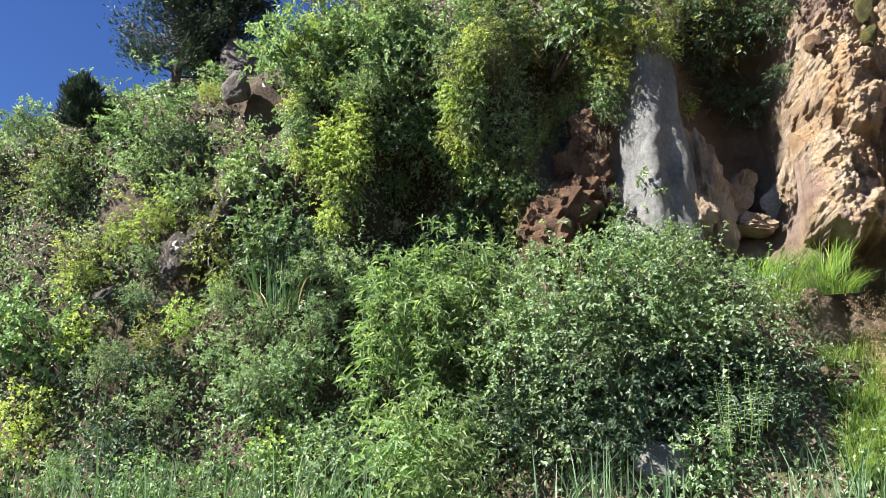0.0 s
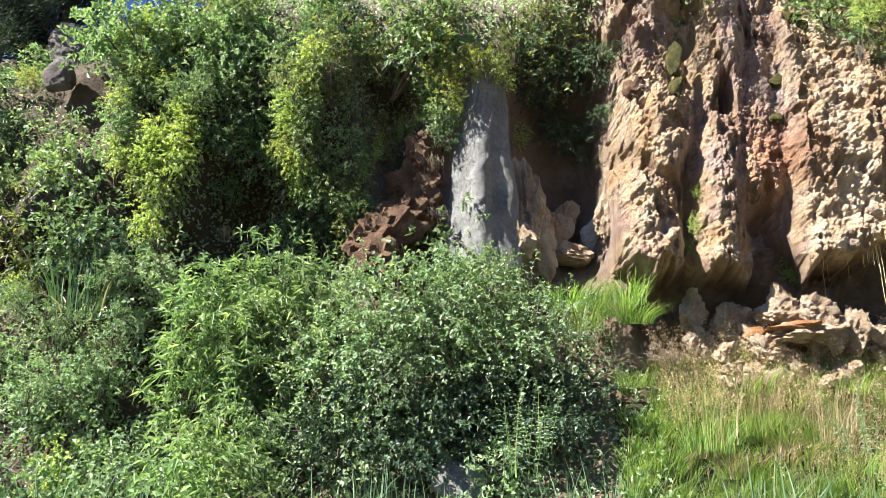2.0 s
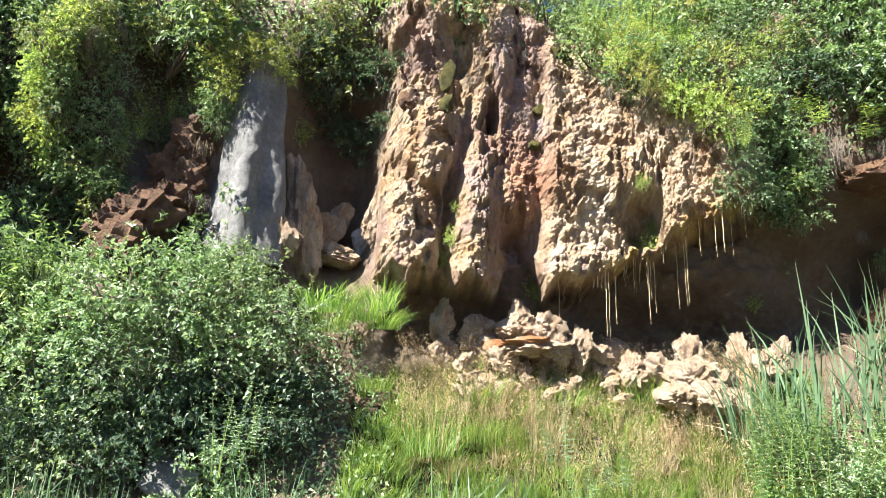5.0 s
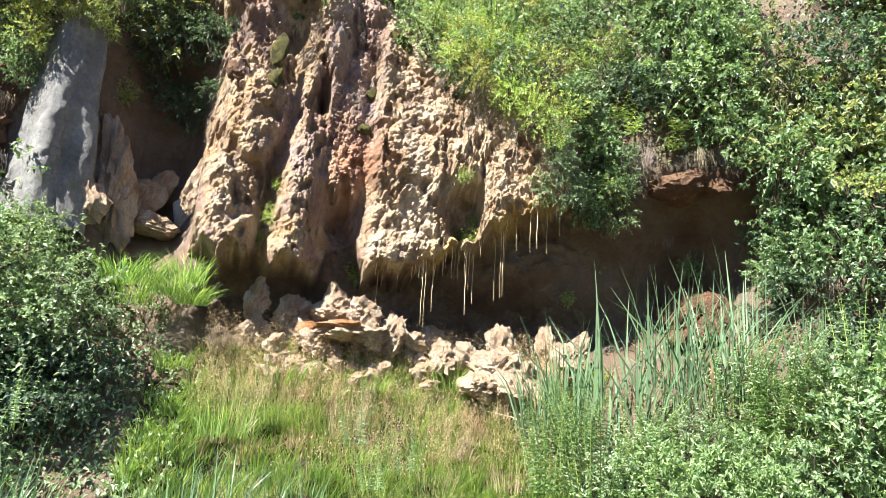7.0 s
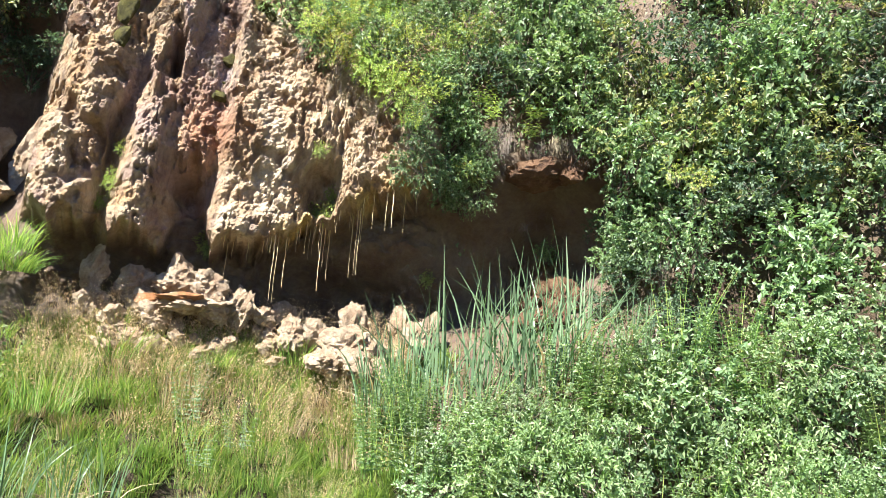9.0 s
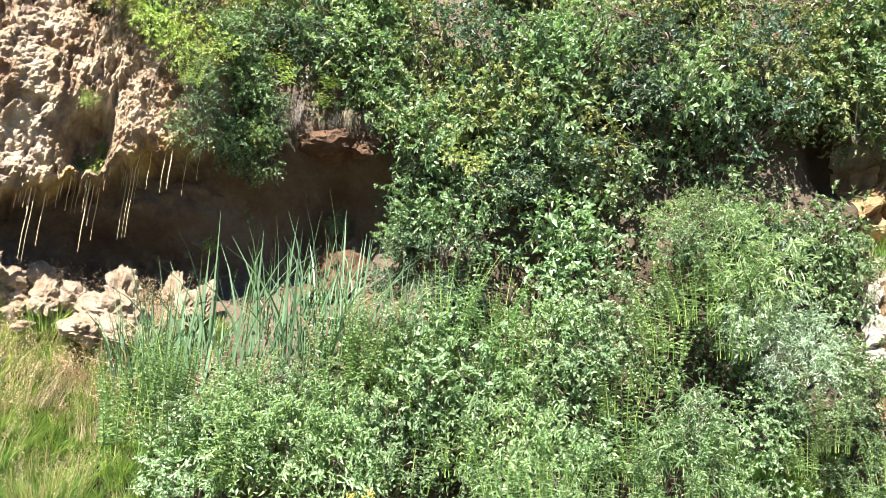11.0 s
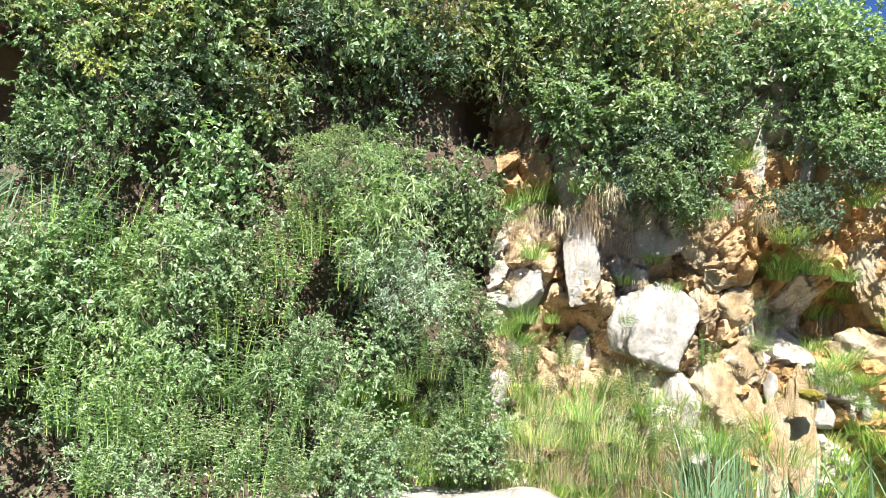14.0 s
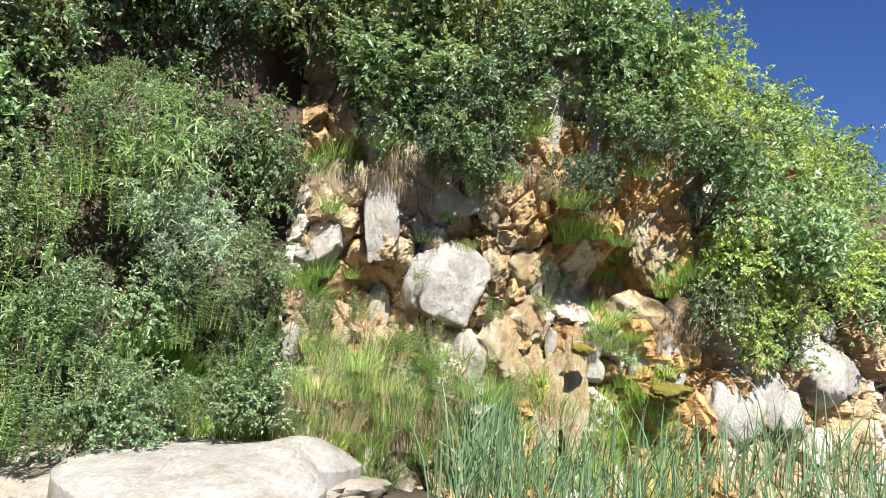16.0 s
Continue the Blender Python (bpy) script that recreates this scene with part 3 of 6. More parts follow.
def grass_tuft(name, seed, material, count, height, spread, width, bend, label, seeds=False, category="grass"):
    r = np.random.RandomState(seed)
    a, q = r.uniform(0, 2 * math.pi, count), np.sqrt(r.uniform(0, 1, count)) * spread
    foot = np.stack([np.cos(a) * q, np.sin(a) * q, -0.06 + 0 * a], -1)
    way = np.stack([np.cos(a) + 0.5, np.sin(a), 0 * a], -1) + r.normal(size=(count, 3)) * [0.5, 0.5, 0]
    h = height * r.uniform(0.5, 1.1, count)
    v, f = blades(foot, way, h, np.full(count, width) * r.uniform(0.6, 1.2, count), bend * r.uniform(0.4, 1.5, count), seed + 1)
    top = empty(name)
    mesh_object("blade_tuft", v, f, material, False, top)
    if seeds:
        n = count // 5
        a, q = r.uniform(0, 2 * math.pi, n), np.sqrt(r.uniform(0, 1, n)) * spread
        foot = np.stack([np.cos(a) * q, np.sin(a) * q, 0 * a], -1)
        sway = np.stack([np.cos(a) + 0.3, np.sin(a), 0 * a], -1) * 0.35
        hh = height * r.uniform(1.0, 1.5, n)
        s = np.linspace(0, 1, 5)[None, :, None]
        paths = foot[:, None] + sway[:, None] * (hh[:, None, None] * 0.6 * s ** 2) + np.array([0, 0, 1.0]) * hh[:, None, None] * s
        v, f = tubes(paths, np.full(n, 0.0016), 3)
        mesh_object("stalk_tuft", v, np.asarray(f), SEED, False, top)
        m = 20
        s2 = r.uniform(0.62, 1.05, (n, m))
        pos = foot[:, None] + sway[:, None] * (hh[:, None] * 0.6 * s2 ** 2)[..., None] + np.array([0, 0, 1.0]) * (hh[:, None] * s2)[..., None]
        pos = pos + r.normal(size=pos.shape) * 0.022
        v, f = leaves(pos.reshape(-1, 3), r.normal(size=(n * m, 3)) + [0, 0, 0.6], r.normal(size=(n * m, 3)), np.full(n * m, 0.016), 0.35)
        mesh_object("seed_tuft", v, f, SEED, False, top)
    for o in top.children:
        o["kind"] = "stuff"
    return tagged(top, label, category)


def herb(name, seed, material, stems, height, leaf, ratio, label, pairs=11, category="herb", tip=None):
    """Upright leafy stems in a clump."""
    r = np.random.RandomState(seed)
    a, q = r.uniform(0, 2 * math.pi, stems), np.sqrt(r.uniform(0, 1, stems)) * 0.22
    foot = np.stack([np.cos(a) * q, np.sin(a) * q, 0 * a - 0.08], -1)
    h = height * r.uniform(0.55, 1.1, stems)
    tilt = np.stack([np.cos(a) * q * 1.1 + 0.12, np.sin(a) * q * 1.1, 0 * a], -1) + r.normal(size=(stems, 3)) * [0.05, 0.05, 0]
    s = np.linspace(0, 1, 6)[None, :, None]
    paths = foot[:, None] + tilt[:, None] * s ** 1.5 * h[:, None, None] / height + np.array([0, 0, 1.0]) * s * h[:, None, None]
    top = empty(name)
    v, f = tubes(paths, np.full(stems, 0.005), 4)
    mesh_object("stem_tuft", v, f, BLADE, True, top)
    k = pairs * 2
    s2 = np.repeat(np.linspace(0.15, 1, pairs), 2)[None, :, None]
    pos = foot[:, None] + tilt[:, None] * s2 ** 1.5 * h[:, None, None] / height + np.array([0, 0, 1.0]) * s2 * h[:, None, None]
    ang = r.uniform(0, 6.28, (stems, 1)) + np.arange(k)[None] * math.pi + np.repeat(np.arange(pairs), 2)[None] * 1.6
    way = np.stack([np.cos(ang), np.sin(ang), r.uniform(0.1, 0.7, ang.shape)], -1)
    size = leaf * np.repeat(np.linspace(1.15, 0.45, pairs), 2)[None] * r.uniform(0.75, 1.2, (stems, k))
    v, f = leaves(pos.reshape(-1, 3), way.reshape(-1, 3), np.tile([0, 0, 1.0], (stems * k, 1)) + r.normal(size=(stems * k, 3)) * 0.2, size.ravel(), ratio, 0.2, 0.35)
    mesh_object("foliage", v, f, material, False, top)
    if tip:
        n = 16
        end = paths[:, -1]
        pos = end[:, None] + r.normal(size=(stems, n, 3)) * [0.03, 0.03, 0.02]
        v, f = leaves(pos.reshape(-1, 3), r.normal(size=(stems * n, 3)) + [0, 0, 0.3], r.normal(size=(stems * n, 3)), np.full(stems * n, 0.05), 0.6)
        mesh_object("flower_head", v, f, tip, False, top)
    for o in top.children:
        o["kind"] = "stuff"
    return tagged(top, label, category)


def cattails(name, seed, count, height, label):
    r = np.random.RandomState(seed)
    a, q = r.uniform(0, 2 * math.pi, count), np.sqrt(r.uniform(0, 1, count)) * 0.28
    foot = np.stack([np.cos(a) * q, np.sin(a) * q, -0.15 + 0 * a], -1)
    way = np.stack([np.cos(a), np.sin(a), 0 * a], -1) + r.normal(size=(count, 3)) * [0.4, 0.4, 0]
    tall = height * r.uniform(0.6, 1.08, count)
    wide, bend = 0.023 * r.uniform(0.7, 1.25, count), 0.20 * r.uniform(0.3, 2.4, count) ** 1.4
    top = empty(name)
    for k in range(count):
        dead = k % 7 == 6
        v, f = blades(foot[k:k + 1], way[k:k + 1], tall[k:k + 1] * (0.55 if dead else 1), wide[k:k + 1], bend[k:k + 1] * (3 if dead else 1), seed * 50 + k)
        mesh_object("blade", v, f, STRAW if dead else REED, False, top, "dry tan blade" if dead else "")
    return tagged(top, label, "cattail")


def strands(name, seed, count, length, material, label, wide=0.35, category="dry roots", radius=0.005):
    """Hanging dry stalks and roots, their heads at the origin."""
    r = np.random.RandomState(seed)
    k = 6
    s = np.linspace(0, 1, k)[None, :, None]
    head = r.normal(size=(count, 3)) * [0.06, wide * 0.5, 0.06]
    ln = length * r.uniform(0.4, 1.1, count)[:, None, None]
    bow = np.stack([r.uniform(0.05, 0.35, count), r.normal(size=count) * 0.2, 0 * head[:, 0]], -1)[:, None]
    paths = head[:, None] + bow * ln * np.sin(s * 1.9) * 0.6 - np.array([0, 0, 1.0]) * ln * s ** 1.3 + r.normal(size=(count, k, 3)) * 0.012
    v, f = tubes(paths, radius * r.uniform(0.6, 1.5, count), 3)
    ob = mesh_object(name, v, f, material)
    return tagged(ob, label, category, kind="stuff")


# how large each kind grows, against its model
FULL_SIZE = {"green_shrub": 1.25, "olive_shrub": 1.15, "yellowing_shrub": 0.85, "tall_herb": 0.8, "dark_shrub": 0.95, "willow_bush": 1.15, "wild_rose": 1.2,
             "cattail_clump": 0.95, "pale_shrub": 0.9, "leafy_herb": 1.1, "leafy_mint": 1.1, "silver_willow": 0.9, "bright_shrub": 0.95, "climbing_vine": 1.1, "dry_straw": 0.72}


def spread_copies(models, rows, seed, group, first_used):
    """Copies of the models at rows of u, z, size; the first places of all use the models themselves."""
    r = np.random.RandomState(seed)
    for row in rows:
        u, z, size = row[:3]
        k = r.randint(len(models))
        size *= FULL_SIZE.get(models[k].name.split(".")[0], 1.0)
        m = place(None, u, z, row[4] if len(row) > 4 else 0.18 * size, size, r.uniform(-70, 70), r.uniform(-6, 14), r.uniform(0.85, 1.15))
        if models[k].name in first_used:
            tagged(copy_thing(models[k], m @ Matrix.Diagonal((*models[k].scale, 1)).inverted()), group=group)
        else:
            first_used.add(models[k].name)
            models[k].matrix_basis = m
            tagged(models[k], group=group)


def scatter(u0, u1, z0, z1, step, seed, size, avoid=()):
    """Uneven rows of places over a stretch of the cliff, leaving out the bare patches (u, z, half width, half height)."""
    r = np.random.RandomState(seed)
    rows = []
    for z in np.arange(z0, z1, step * 0.8):
        for u in np.arange(u0, u1, step):
            uu, zz = u + r.uniform(-0.5, 0.5) * step, z + r.uniform(-0.5, 0.5) * step
            if any(abs(uu - a) < w and abs(zz - b) < h for a, b, w, h in avoid):
                continue
            rows.append((uu, zz, size * r.uniform(0.75, 1.25)))
    return rows



# plants: u along the foot, z, size
IVY_AT = [(-0.95, 5.6, 0.7), (-0.8, 5.1, 0.6), (-0.45, 5.6, 0.7), (-0.2, 6.1, 0.7), (-1, 6.9, 1.0), (-0.6, 6.4, 0.8), (-1.52, 7.5, 1.1), (-0.28, 7.28, 1.1), (0.04, 6.8, 0.9), (-0.9, 7.7, 1.1), (-0.75, 5.95, 0.6)]
OLIVE_AT = [(0.64, 6.8, 0.8), (0.4, 6.2, 0.7), (0.8, 6.2, 0.6), (1.16, 7.1, 0.8), (0.24, 5.5, 0.5)]
GOLD_AT = [(2.24, 6.56, 0.85), (2.28, 6.08, 0.7), (2.12, 6.96, 0.85), (2.52, 6.68, 0.8), (2.84, 6.64, 0.7)]
GOLDW_AT = [(-4.44, 7.76, 0.6), (-4.04, 6.84, 0.5), (-5.76, 8.96, 0.5)]
TOPLEFT_AT = [(2.24, 7.56, 0.7), (3.72, 7.52, 0.7), (3.16, 7.08, 0.6)]
rv = np.random.RandomState(44)
DRAPES = [(-2.15, 7.7, -2.12, 5.0), (-1.75, 7.9, -1.9, 6.2), (-1.2, 6.5, -1.58, 4.1), (-1.5, 6.3, -1.72, 4.4), (0.75, 7.0, 0.1, 4.8), (0.55, 6.6, 0.0, 5.0)]  # u, z at the head and at the foot
VINE_AT = [(a + (c - a) * q + rv.uniform(-0.1, 0.1), b + (d - b) * q, rv.uniform(0.42, 0.62)) for a, b, c, d in DRAPES for q in np.arange(0, 1.01, 0.28 / (b - d))]
GAPS = [(-0.3, 4.7, 0.35, 0.45), (1.35, 6.35, 0.30, 0.5), (-1.85, 5.2, 0.12, 0.7), (8.75, 4.95, 0.95, 0.80), (-3.9, 4.2, 0.40, 0.50)]  # u, z, half width, half height
SPRAY_AT = [(1.32, 5.72, 0.75), (1, 4.96, 0.75), (1.68, 5.84, 0.75), (1.24, 5.36, 0.75), (1.92, 6.04, 0.45), (1.48, 6.16, 0.4), (1.08, 5.08, 0.5)]
DARK_AT = [(3.92, 6.24, 0.9), (4.28, 6.04, 0.8), (3.64, 6.6, 0.8), (3.88, 6.96, 0.9), (4.32, 6.88, 0.9), (4.6, 6.08, 0.4), (3.68, 7.2, 0.9), (4.64, 6.8, 0.8), (0.64, 5.04, 0.6), (0.48, 4.72, 0.6), (0.64, 4.52, 0.6)]
WILLOW_AT = [(-0.44, 2.76, 1.15), (-0.72, 2.28, 1.15), (-0.04, 3.32, 1.15), (0.56, 3.04, 1), (0.32, 2.48, 1), (-0.88, 3.04, 0.9), (-0.28, 1.92, 1)]
ROSE_AT = [(1.44, 2.8, 1.2), (1.88, 3.12, 1.2), (2.6, 3.24, 1), (2.92, 2.76, 1.2), (2.08, 2.56, 1.2), (1.2, 2.4, 1), (3.68, 2.6, 1), (0.84, 2.28, 1), (1.6, 2.24, 1), (3, 2.32, 0.9)]
# Dark shrubs set here as painted shade for the rose bushes' lower half.
ROSE_SHADE_AT = [(1.32, 2.04, 1.15), (1.72, 1.84, 1.15), (2.2, 1.64, 1.15), (3.04, 2.08, 1.15), (3.76, 2.04, 1.15), (3.28, 1.56, 1.15), (0.8, 1.52, 1.15), (1.4, 1.4, 1.15), (2.56, 2.08, 1.15), (3.68, 1.6, 0.9), (1.76, 1.28, 0.8)]
PALE_AT = [(2.28, 3.68, 0.85), (2.92, 3.64, 0.7), (1.12, 3.36, 0.9), (-1.36, 3.48, 0.85), (-1.88, 3.48, 0.85), (-2.4, 2.8, 0.85), (-1.68, 2.8, 0.7), (-2.88, 3.12, 0.8), (-1.92, 2.24, 0.9), (-2.44, 2.12, 0.85), (-3.52, 1.84, 0.85), (-4.32, 2.28, 0.85)]
SPRIG_AT = [(-0.36, 1.16, 0.95), (-0.52, 1.4, 0.8), (-0.64, 1, 0.95), (0.08, 1, 0.8), (0.16, 1.52, 0.7)]
TUFT_AT = [(4.28, 3.2, 0.95), (4.52, 3.04, 0.95), (4.68, 3.24, 1.2), (4.12, 2.92, 1.2), (3.96, 3.16, 1.2), (4.76, 2.96, 1)]
CATTAIL_W = [(-2.36, 3.08, 0.9), (-2.16, 2.96, 0.8), (-2, 3.04, 0.8)]
CATTAIL_F = [(-3.84, 0.68, 0.6), (-3.48, 0.64, 0.6), (-3.2, 0.68, 0.6), (-2.88, 0.64, 0.6), (-2.6, 0.68, 0.6), (-2.28, 0.64, 0.6), (-2, 0.64, 0.6), (-1.76, 0.64, 0.6), (-1.52, 0.68, 0.6), (-1.28, 0.64, 0.6), (-1, 0.68, 0.6), (1.28, 0.64, 0.6), (1.48, 0.72, 0.6), (1.6, 0.68, 0.6), (1.8, 0.68, 0.6), (3.72, 0.64, 0.6), (3.96, 0.64, 0.6), (4.16, 0.68, 0.6), (4.36, 0.68, 0.6)]
CATTAIL_S = [(4.88, 0.68, 0.55), (5.12, 0.72, 0.55), (5.28, 0.72, 0.55), (5.44, 0.72, 0.55), (5.84, 0.72, 0.55), (6.32, 0.76, 0.55)]
CATTAIL_M = [(9.84, 1.92, 1.25), (10.24, 1.92, 1.25), (10.48, 2.12, 1.25), (10.8, 1.96, 1.25), (11.16, 2.08, 1.25), (11.48, 2.16, 1.25), (11.68, 2.44, 1.25), (11.92, 2.36, 1.25), (9.68, 1.64, 1.25), (11.04, 2.36, 1.25), (11.36, 1.92, 1.25), (10.6, 1.6, 1.25), (10.08, 1.48, 1.25), (9.48, 1.76, 0.9), (12.48, 2.48, 0.9)]
HERB_M = [(9.72, 1.28, 1.15), (10.04, 1.4, 1.15), (10.4, 1.24, 1.15), (10.72, 1.44, 1.15), (11.04, 1.28, 1.15), (11.4, 1.48, 1.15), (11.76, 1.6, 1.15), (12.12, 1.76, 1.15), (12.48, 1.88, 1.15), (12.84, 2, 1.15), (9.84, 1, 1.15), (10.28, 1, 1.15), (10.76, 1.08, 1.15), (11.24, 1.04, 1.15), (11.76, 1.16, 1.15), (12.32, 1.36, 1.15), (12.88, 1.56, 1.15), (11.68, 2.08, 1.15), (12.16, 2.16, 1.15), (12.64, 2.36, 1.15), (13.08, 2.48, 1.15)]
HERB_O = [(11.64, 1.2, 1.1), (12.12, 1.36, 1.1), (12.48, 1.6, 1.1), (12.84, 1.88, 1.1), (13.24, 2.16, 1.1), (13.64, 2.56, 1.1), (11.92, 0.84, 1.1), (12.4, 1.04, 1.1), (12.88, 1.28, 1.1), (13.4, 1.6, 1.1), (13.8, 1.92, 1.1), (14.24, 2.36, 1.1), (14.52, 2.76, 1.1), (12.68, 0.72, 1.1), (13.16, 0.88, 1.1), (13.68, 1.12, 1.1), (14.16, 1.44, 1.1), (14.6, 1.84, 1.1), (14.92, 2.24, 1.1), (15.28, 2.68, 1.1)]
HERB_N = [(10.64, 1.48, 1.05), (11, 1.16, 1.05), (10.48, 1.12, 1.05), (10.12, 1.48, 1.05), (11.2, 1.64, 1.05), (11.28, 0.76, 1.05), (10.84, 0.72, 1.05), (10.4, 0.68, 1.05), (13.56, 0.68, 1.05), (14.2, 0.88, 1.05), (14.8, 1.2, 1.05), (15.2, 1.52, 1.05), (15.56, 1.84, 1.05), (15.32, 0.92, 1.05), (15.84, 1.2, 1.05), (16.08, 1.56, 1.05), (15.72, 2.28, 1.05), (16.04, 2.68, 1.05), (16.4, 3, 1.05), (16.44, 2.32, 1.05), (16.68, 3.28, 1.05)]
HERB_P = [(14.56, 0.92, 1), (15.24, 0.84, 1), (15.76, 0.64, 1), (15.04, 0.4, 1), (14.4, 0.44, 1), (16.16, 0.76, 1), (15.92, 1.12, 1), (16.44, 0.44, 1), (15.64, 0.24, 1)]
MINT_AT = [(16.24, 4.08, 0.55), (15.84, 3.96, 0.55), (16.6, 3.96, 0.55), (16.12, 4.2, 0.45)]
SILVER_AT = [(17.28, 2.52, 0.85), (17.04, 2.76, 0.8), (17.44, 2.2, 0.7), (16.88, 2.2, 0.7), (16.56, 2.64, 0.7)]
BROW_AT = [(4.7, 7.25, 0.8), (5.05, 7.35, 0.8), (5.4, 7.3, 0.75), (5.75, 7.4, 0.7), (6.2, 7.35, 0.6), (4.4, 7.45, 0.8), (4.85, 7.75, 0.9), (5.3, 7.8, 0.9), (5.8, 7.8, 0.9), (7.5, 7.3, 0.8), (7.9, 6.9, 0.8), (8.5, 6.7, 0.8)]
EDGE_AT = [(11.08, 7.2, 1.1), (11.7, 6.8, 1.1), (11.9, 6.0, 1.0), (10.8, 6.5, 0.9), (11.2, 6.2, 0.8), (10.5, 6.9, 0.9), (12.2, 5.5, 0.9), (11.5, 6.5, 0.9), (12.0, 7.3, 1.1)]
SLOPE_AT = [(17.76, 1.79, 0.64), (18.08, 1.28, 0.73), (17.52, 1.36, 0.82), (17.04, 1.86, 0.68), (18.0, 2.24, 0.77), (17.16, 1.07, 0.64), (15.76, 3.19, 0.73), (16.28, 3.07, 0.82), (16.0, 3.61, 0.68), (16.8, 1.56, 0.77), (17.88, 0.79, 0.64), (18.16, 0.61, 0.73), (16.6, 0.66, 0.82), (17.04, 0.44, 0.68), (16.24, 1.0, 0.77)]
FOOT_AT = [(18.76, 0.63, 0.51), (19.24, 0.8, 0.58), (19.72, 0.69, 0.65), (20.16, 0.94, 0.55), (20.44, 1.32, 0.62), (19.2, 1.22, 0.51), (18.96, 0.36, 0.58), (19.6, 0.34, 0.65), (20.2, 0.45, 0.55), (20.64, 0.76, 0.62), (20.04, 0.17, 0.51), (20.8, 0.36, 0.58), (18.92, 1.64, 0.65), (18.8, 1.33, 0.55), (21.56, 0.56, 0.62)]
WESTFILL_AT = [(-4.36, 4.57, 0.51), (-3.92, 5.0, 0.58), (-4.48, 3.93, 0.65), (-4.48, 3.34, 0.55), (-3.44, 4.13, 0.62), (-3.24, 4.94, 0.51), (-5.04, 4.42, 0.58), (-3.72, 2.99, 0.65), (-3.16, 3.36, 0.55), (-4.08, 2.69, 0.62)]
CREST_AT = [(8.2, 8.2, 1.0), (8.7, 8.4, 1.0), (9.2, 8.3, 1.0), (9.6, 7.9, 1.0), (9.0, 7.8, 0.9), (8.5, 7.8, 0.9), (10.0, 8.3, 1.0), (9.9, 7.4, 0.9), (7.7, 8.0, 0.9)]
RIM_AT = [(7.48, 7.25, 0.55), (8.36, 7.5, 0.65), (8.16, 6.6, 0.75), (9.0, 7.16, 0.6), (9.0, 6.14, 0.7), (9.52, 6.62, 0.55), (9.96, 6.82, 0.65), (9.36, 5.62, 0.75), (9.88, 5.82, 0.6), (9.72, 5.13, 0.7), (7.72, 6.65, 0.55), (8.56, 5.6, 0.65)]
TALL_AT = [(7.92, 7.6, 0.9), (8.2, 7.2, 0.9), (8.56, 7.56, 0.9), (8.36, 8.4, 0.9), (8.88, 7.76, 0.9), (9.12, 7.24, 0.8)]
GOLDEN_AT = [(9.16, 6.56, 0.75), (9.4, 5.96, 0.75), (8.88, 6.2, 0.6), (9.64, 5.48, 0.5), (9.2, 7.12, 0.6), (10.36, 4.96, 0.45)]
UNDER_AT = [(9.8, 5.44, 0.55), (10.04, 4.93, 0.55), (9.6, 4.7, 0.55), (10.16, 4.68, 0.55), (9.52, 4.3, 0.55), (10.44, 5.05, 0.55), (10.24, 5.65, 0.55), (9.52, 5.62, 0.55), (10.04, 5.04, 0.7), (9.72, 4.84, 0.6), (10.4, 4.8, 0.6), (10.2, 5.64, 0.7), (9.88, 6.12, 0.7), (10.52, 5.28, 0.5)]
SPIKE_AT = [(11.28, 5.68, 0.55), (11.2, 5.44, 0.45), (10.52, 5.92, 0.55), (10.68, 5.72, 0.45), (11.36, 6.12, 0.4)]
SMALL_AT = [(8.16, 4.24, 0.3), (8.4, 4.48, 0.3), (8.32, 4.2, 0.3), (6.76, 3.68, 0.4), (6.84, 3.56, 0.3), (5.6, 4.6, 0.25), (5.56, 4.2, 0.3), (5.44, 3.92, 0.25), (8.08, 4.88, 0.25), (9.64, 3.64, 0.3), (3.36, 6.04, 0.4)]
FLOWER_AT = [(13.0, 4.44, 0.4), (13.28, 4.34, 0.4)]
BLOOM_AT = [(11.64, 0.4, 0.4), (11.84, 0.44, 0.4), (12.04, 0.44, 0.4), (11.76, 0.36, 0.4), (12.24, 0.52, 0.4)]
# Extra dark shrubs among these stand in for deep shade on the face.
FACE_AT = [(11.64, 6.48, 1.35), (12.44, 6.16, 1.35), (13.04, 6.64, 1.35), (13.72, 6.2, 1.35), (13.12, 5.44, 1.35), (13.72, 5.32, 1.35), (14.36, 6.52, 1.35), (14.36, 5.64, 1.35), (15.04, 6.84, 1.35), (15, 6, 1.35), (15.72, 6.68, 1.35), (15.72, 5.8, 1.35), (16.52, 6.88, 1.35), (16.48, 6.08, 1.35), (17.16, 6.56, 1.35), (17.12, 5.64, 1.35), (13.76, 4.44, 1), (14.36, 4.88, 1.35), (13.32, 4, 1), (15.04, 5, 1.1), (12.68, 5.16, 1.1), (17.72, 6.28, 1.35), (18.32, 6.72, 1.35), (18.28, 5.96, 1.35)]
FACE_E = [(18.68, 5.92, 1.3), (19.24, 5.2, 1.1), (19.72, 5.8, 1.3), (20.28, 5.12, 1.2), (19.76, 4.56, 1), (20.68, 5.96, 1.3), (20.84, 4.68, 1.1), (21.12, 5.32, 1.3), (20.48, 4.12, 0.9), (18.76, 6.36, 1.3), (20.04, 6.56, 1.3), (21.04, 6.4, 1.3)]
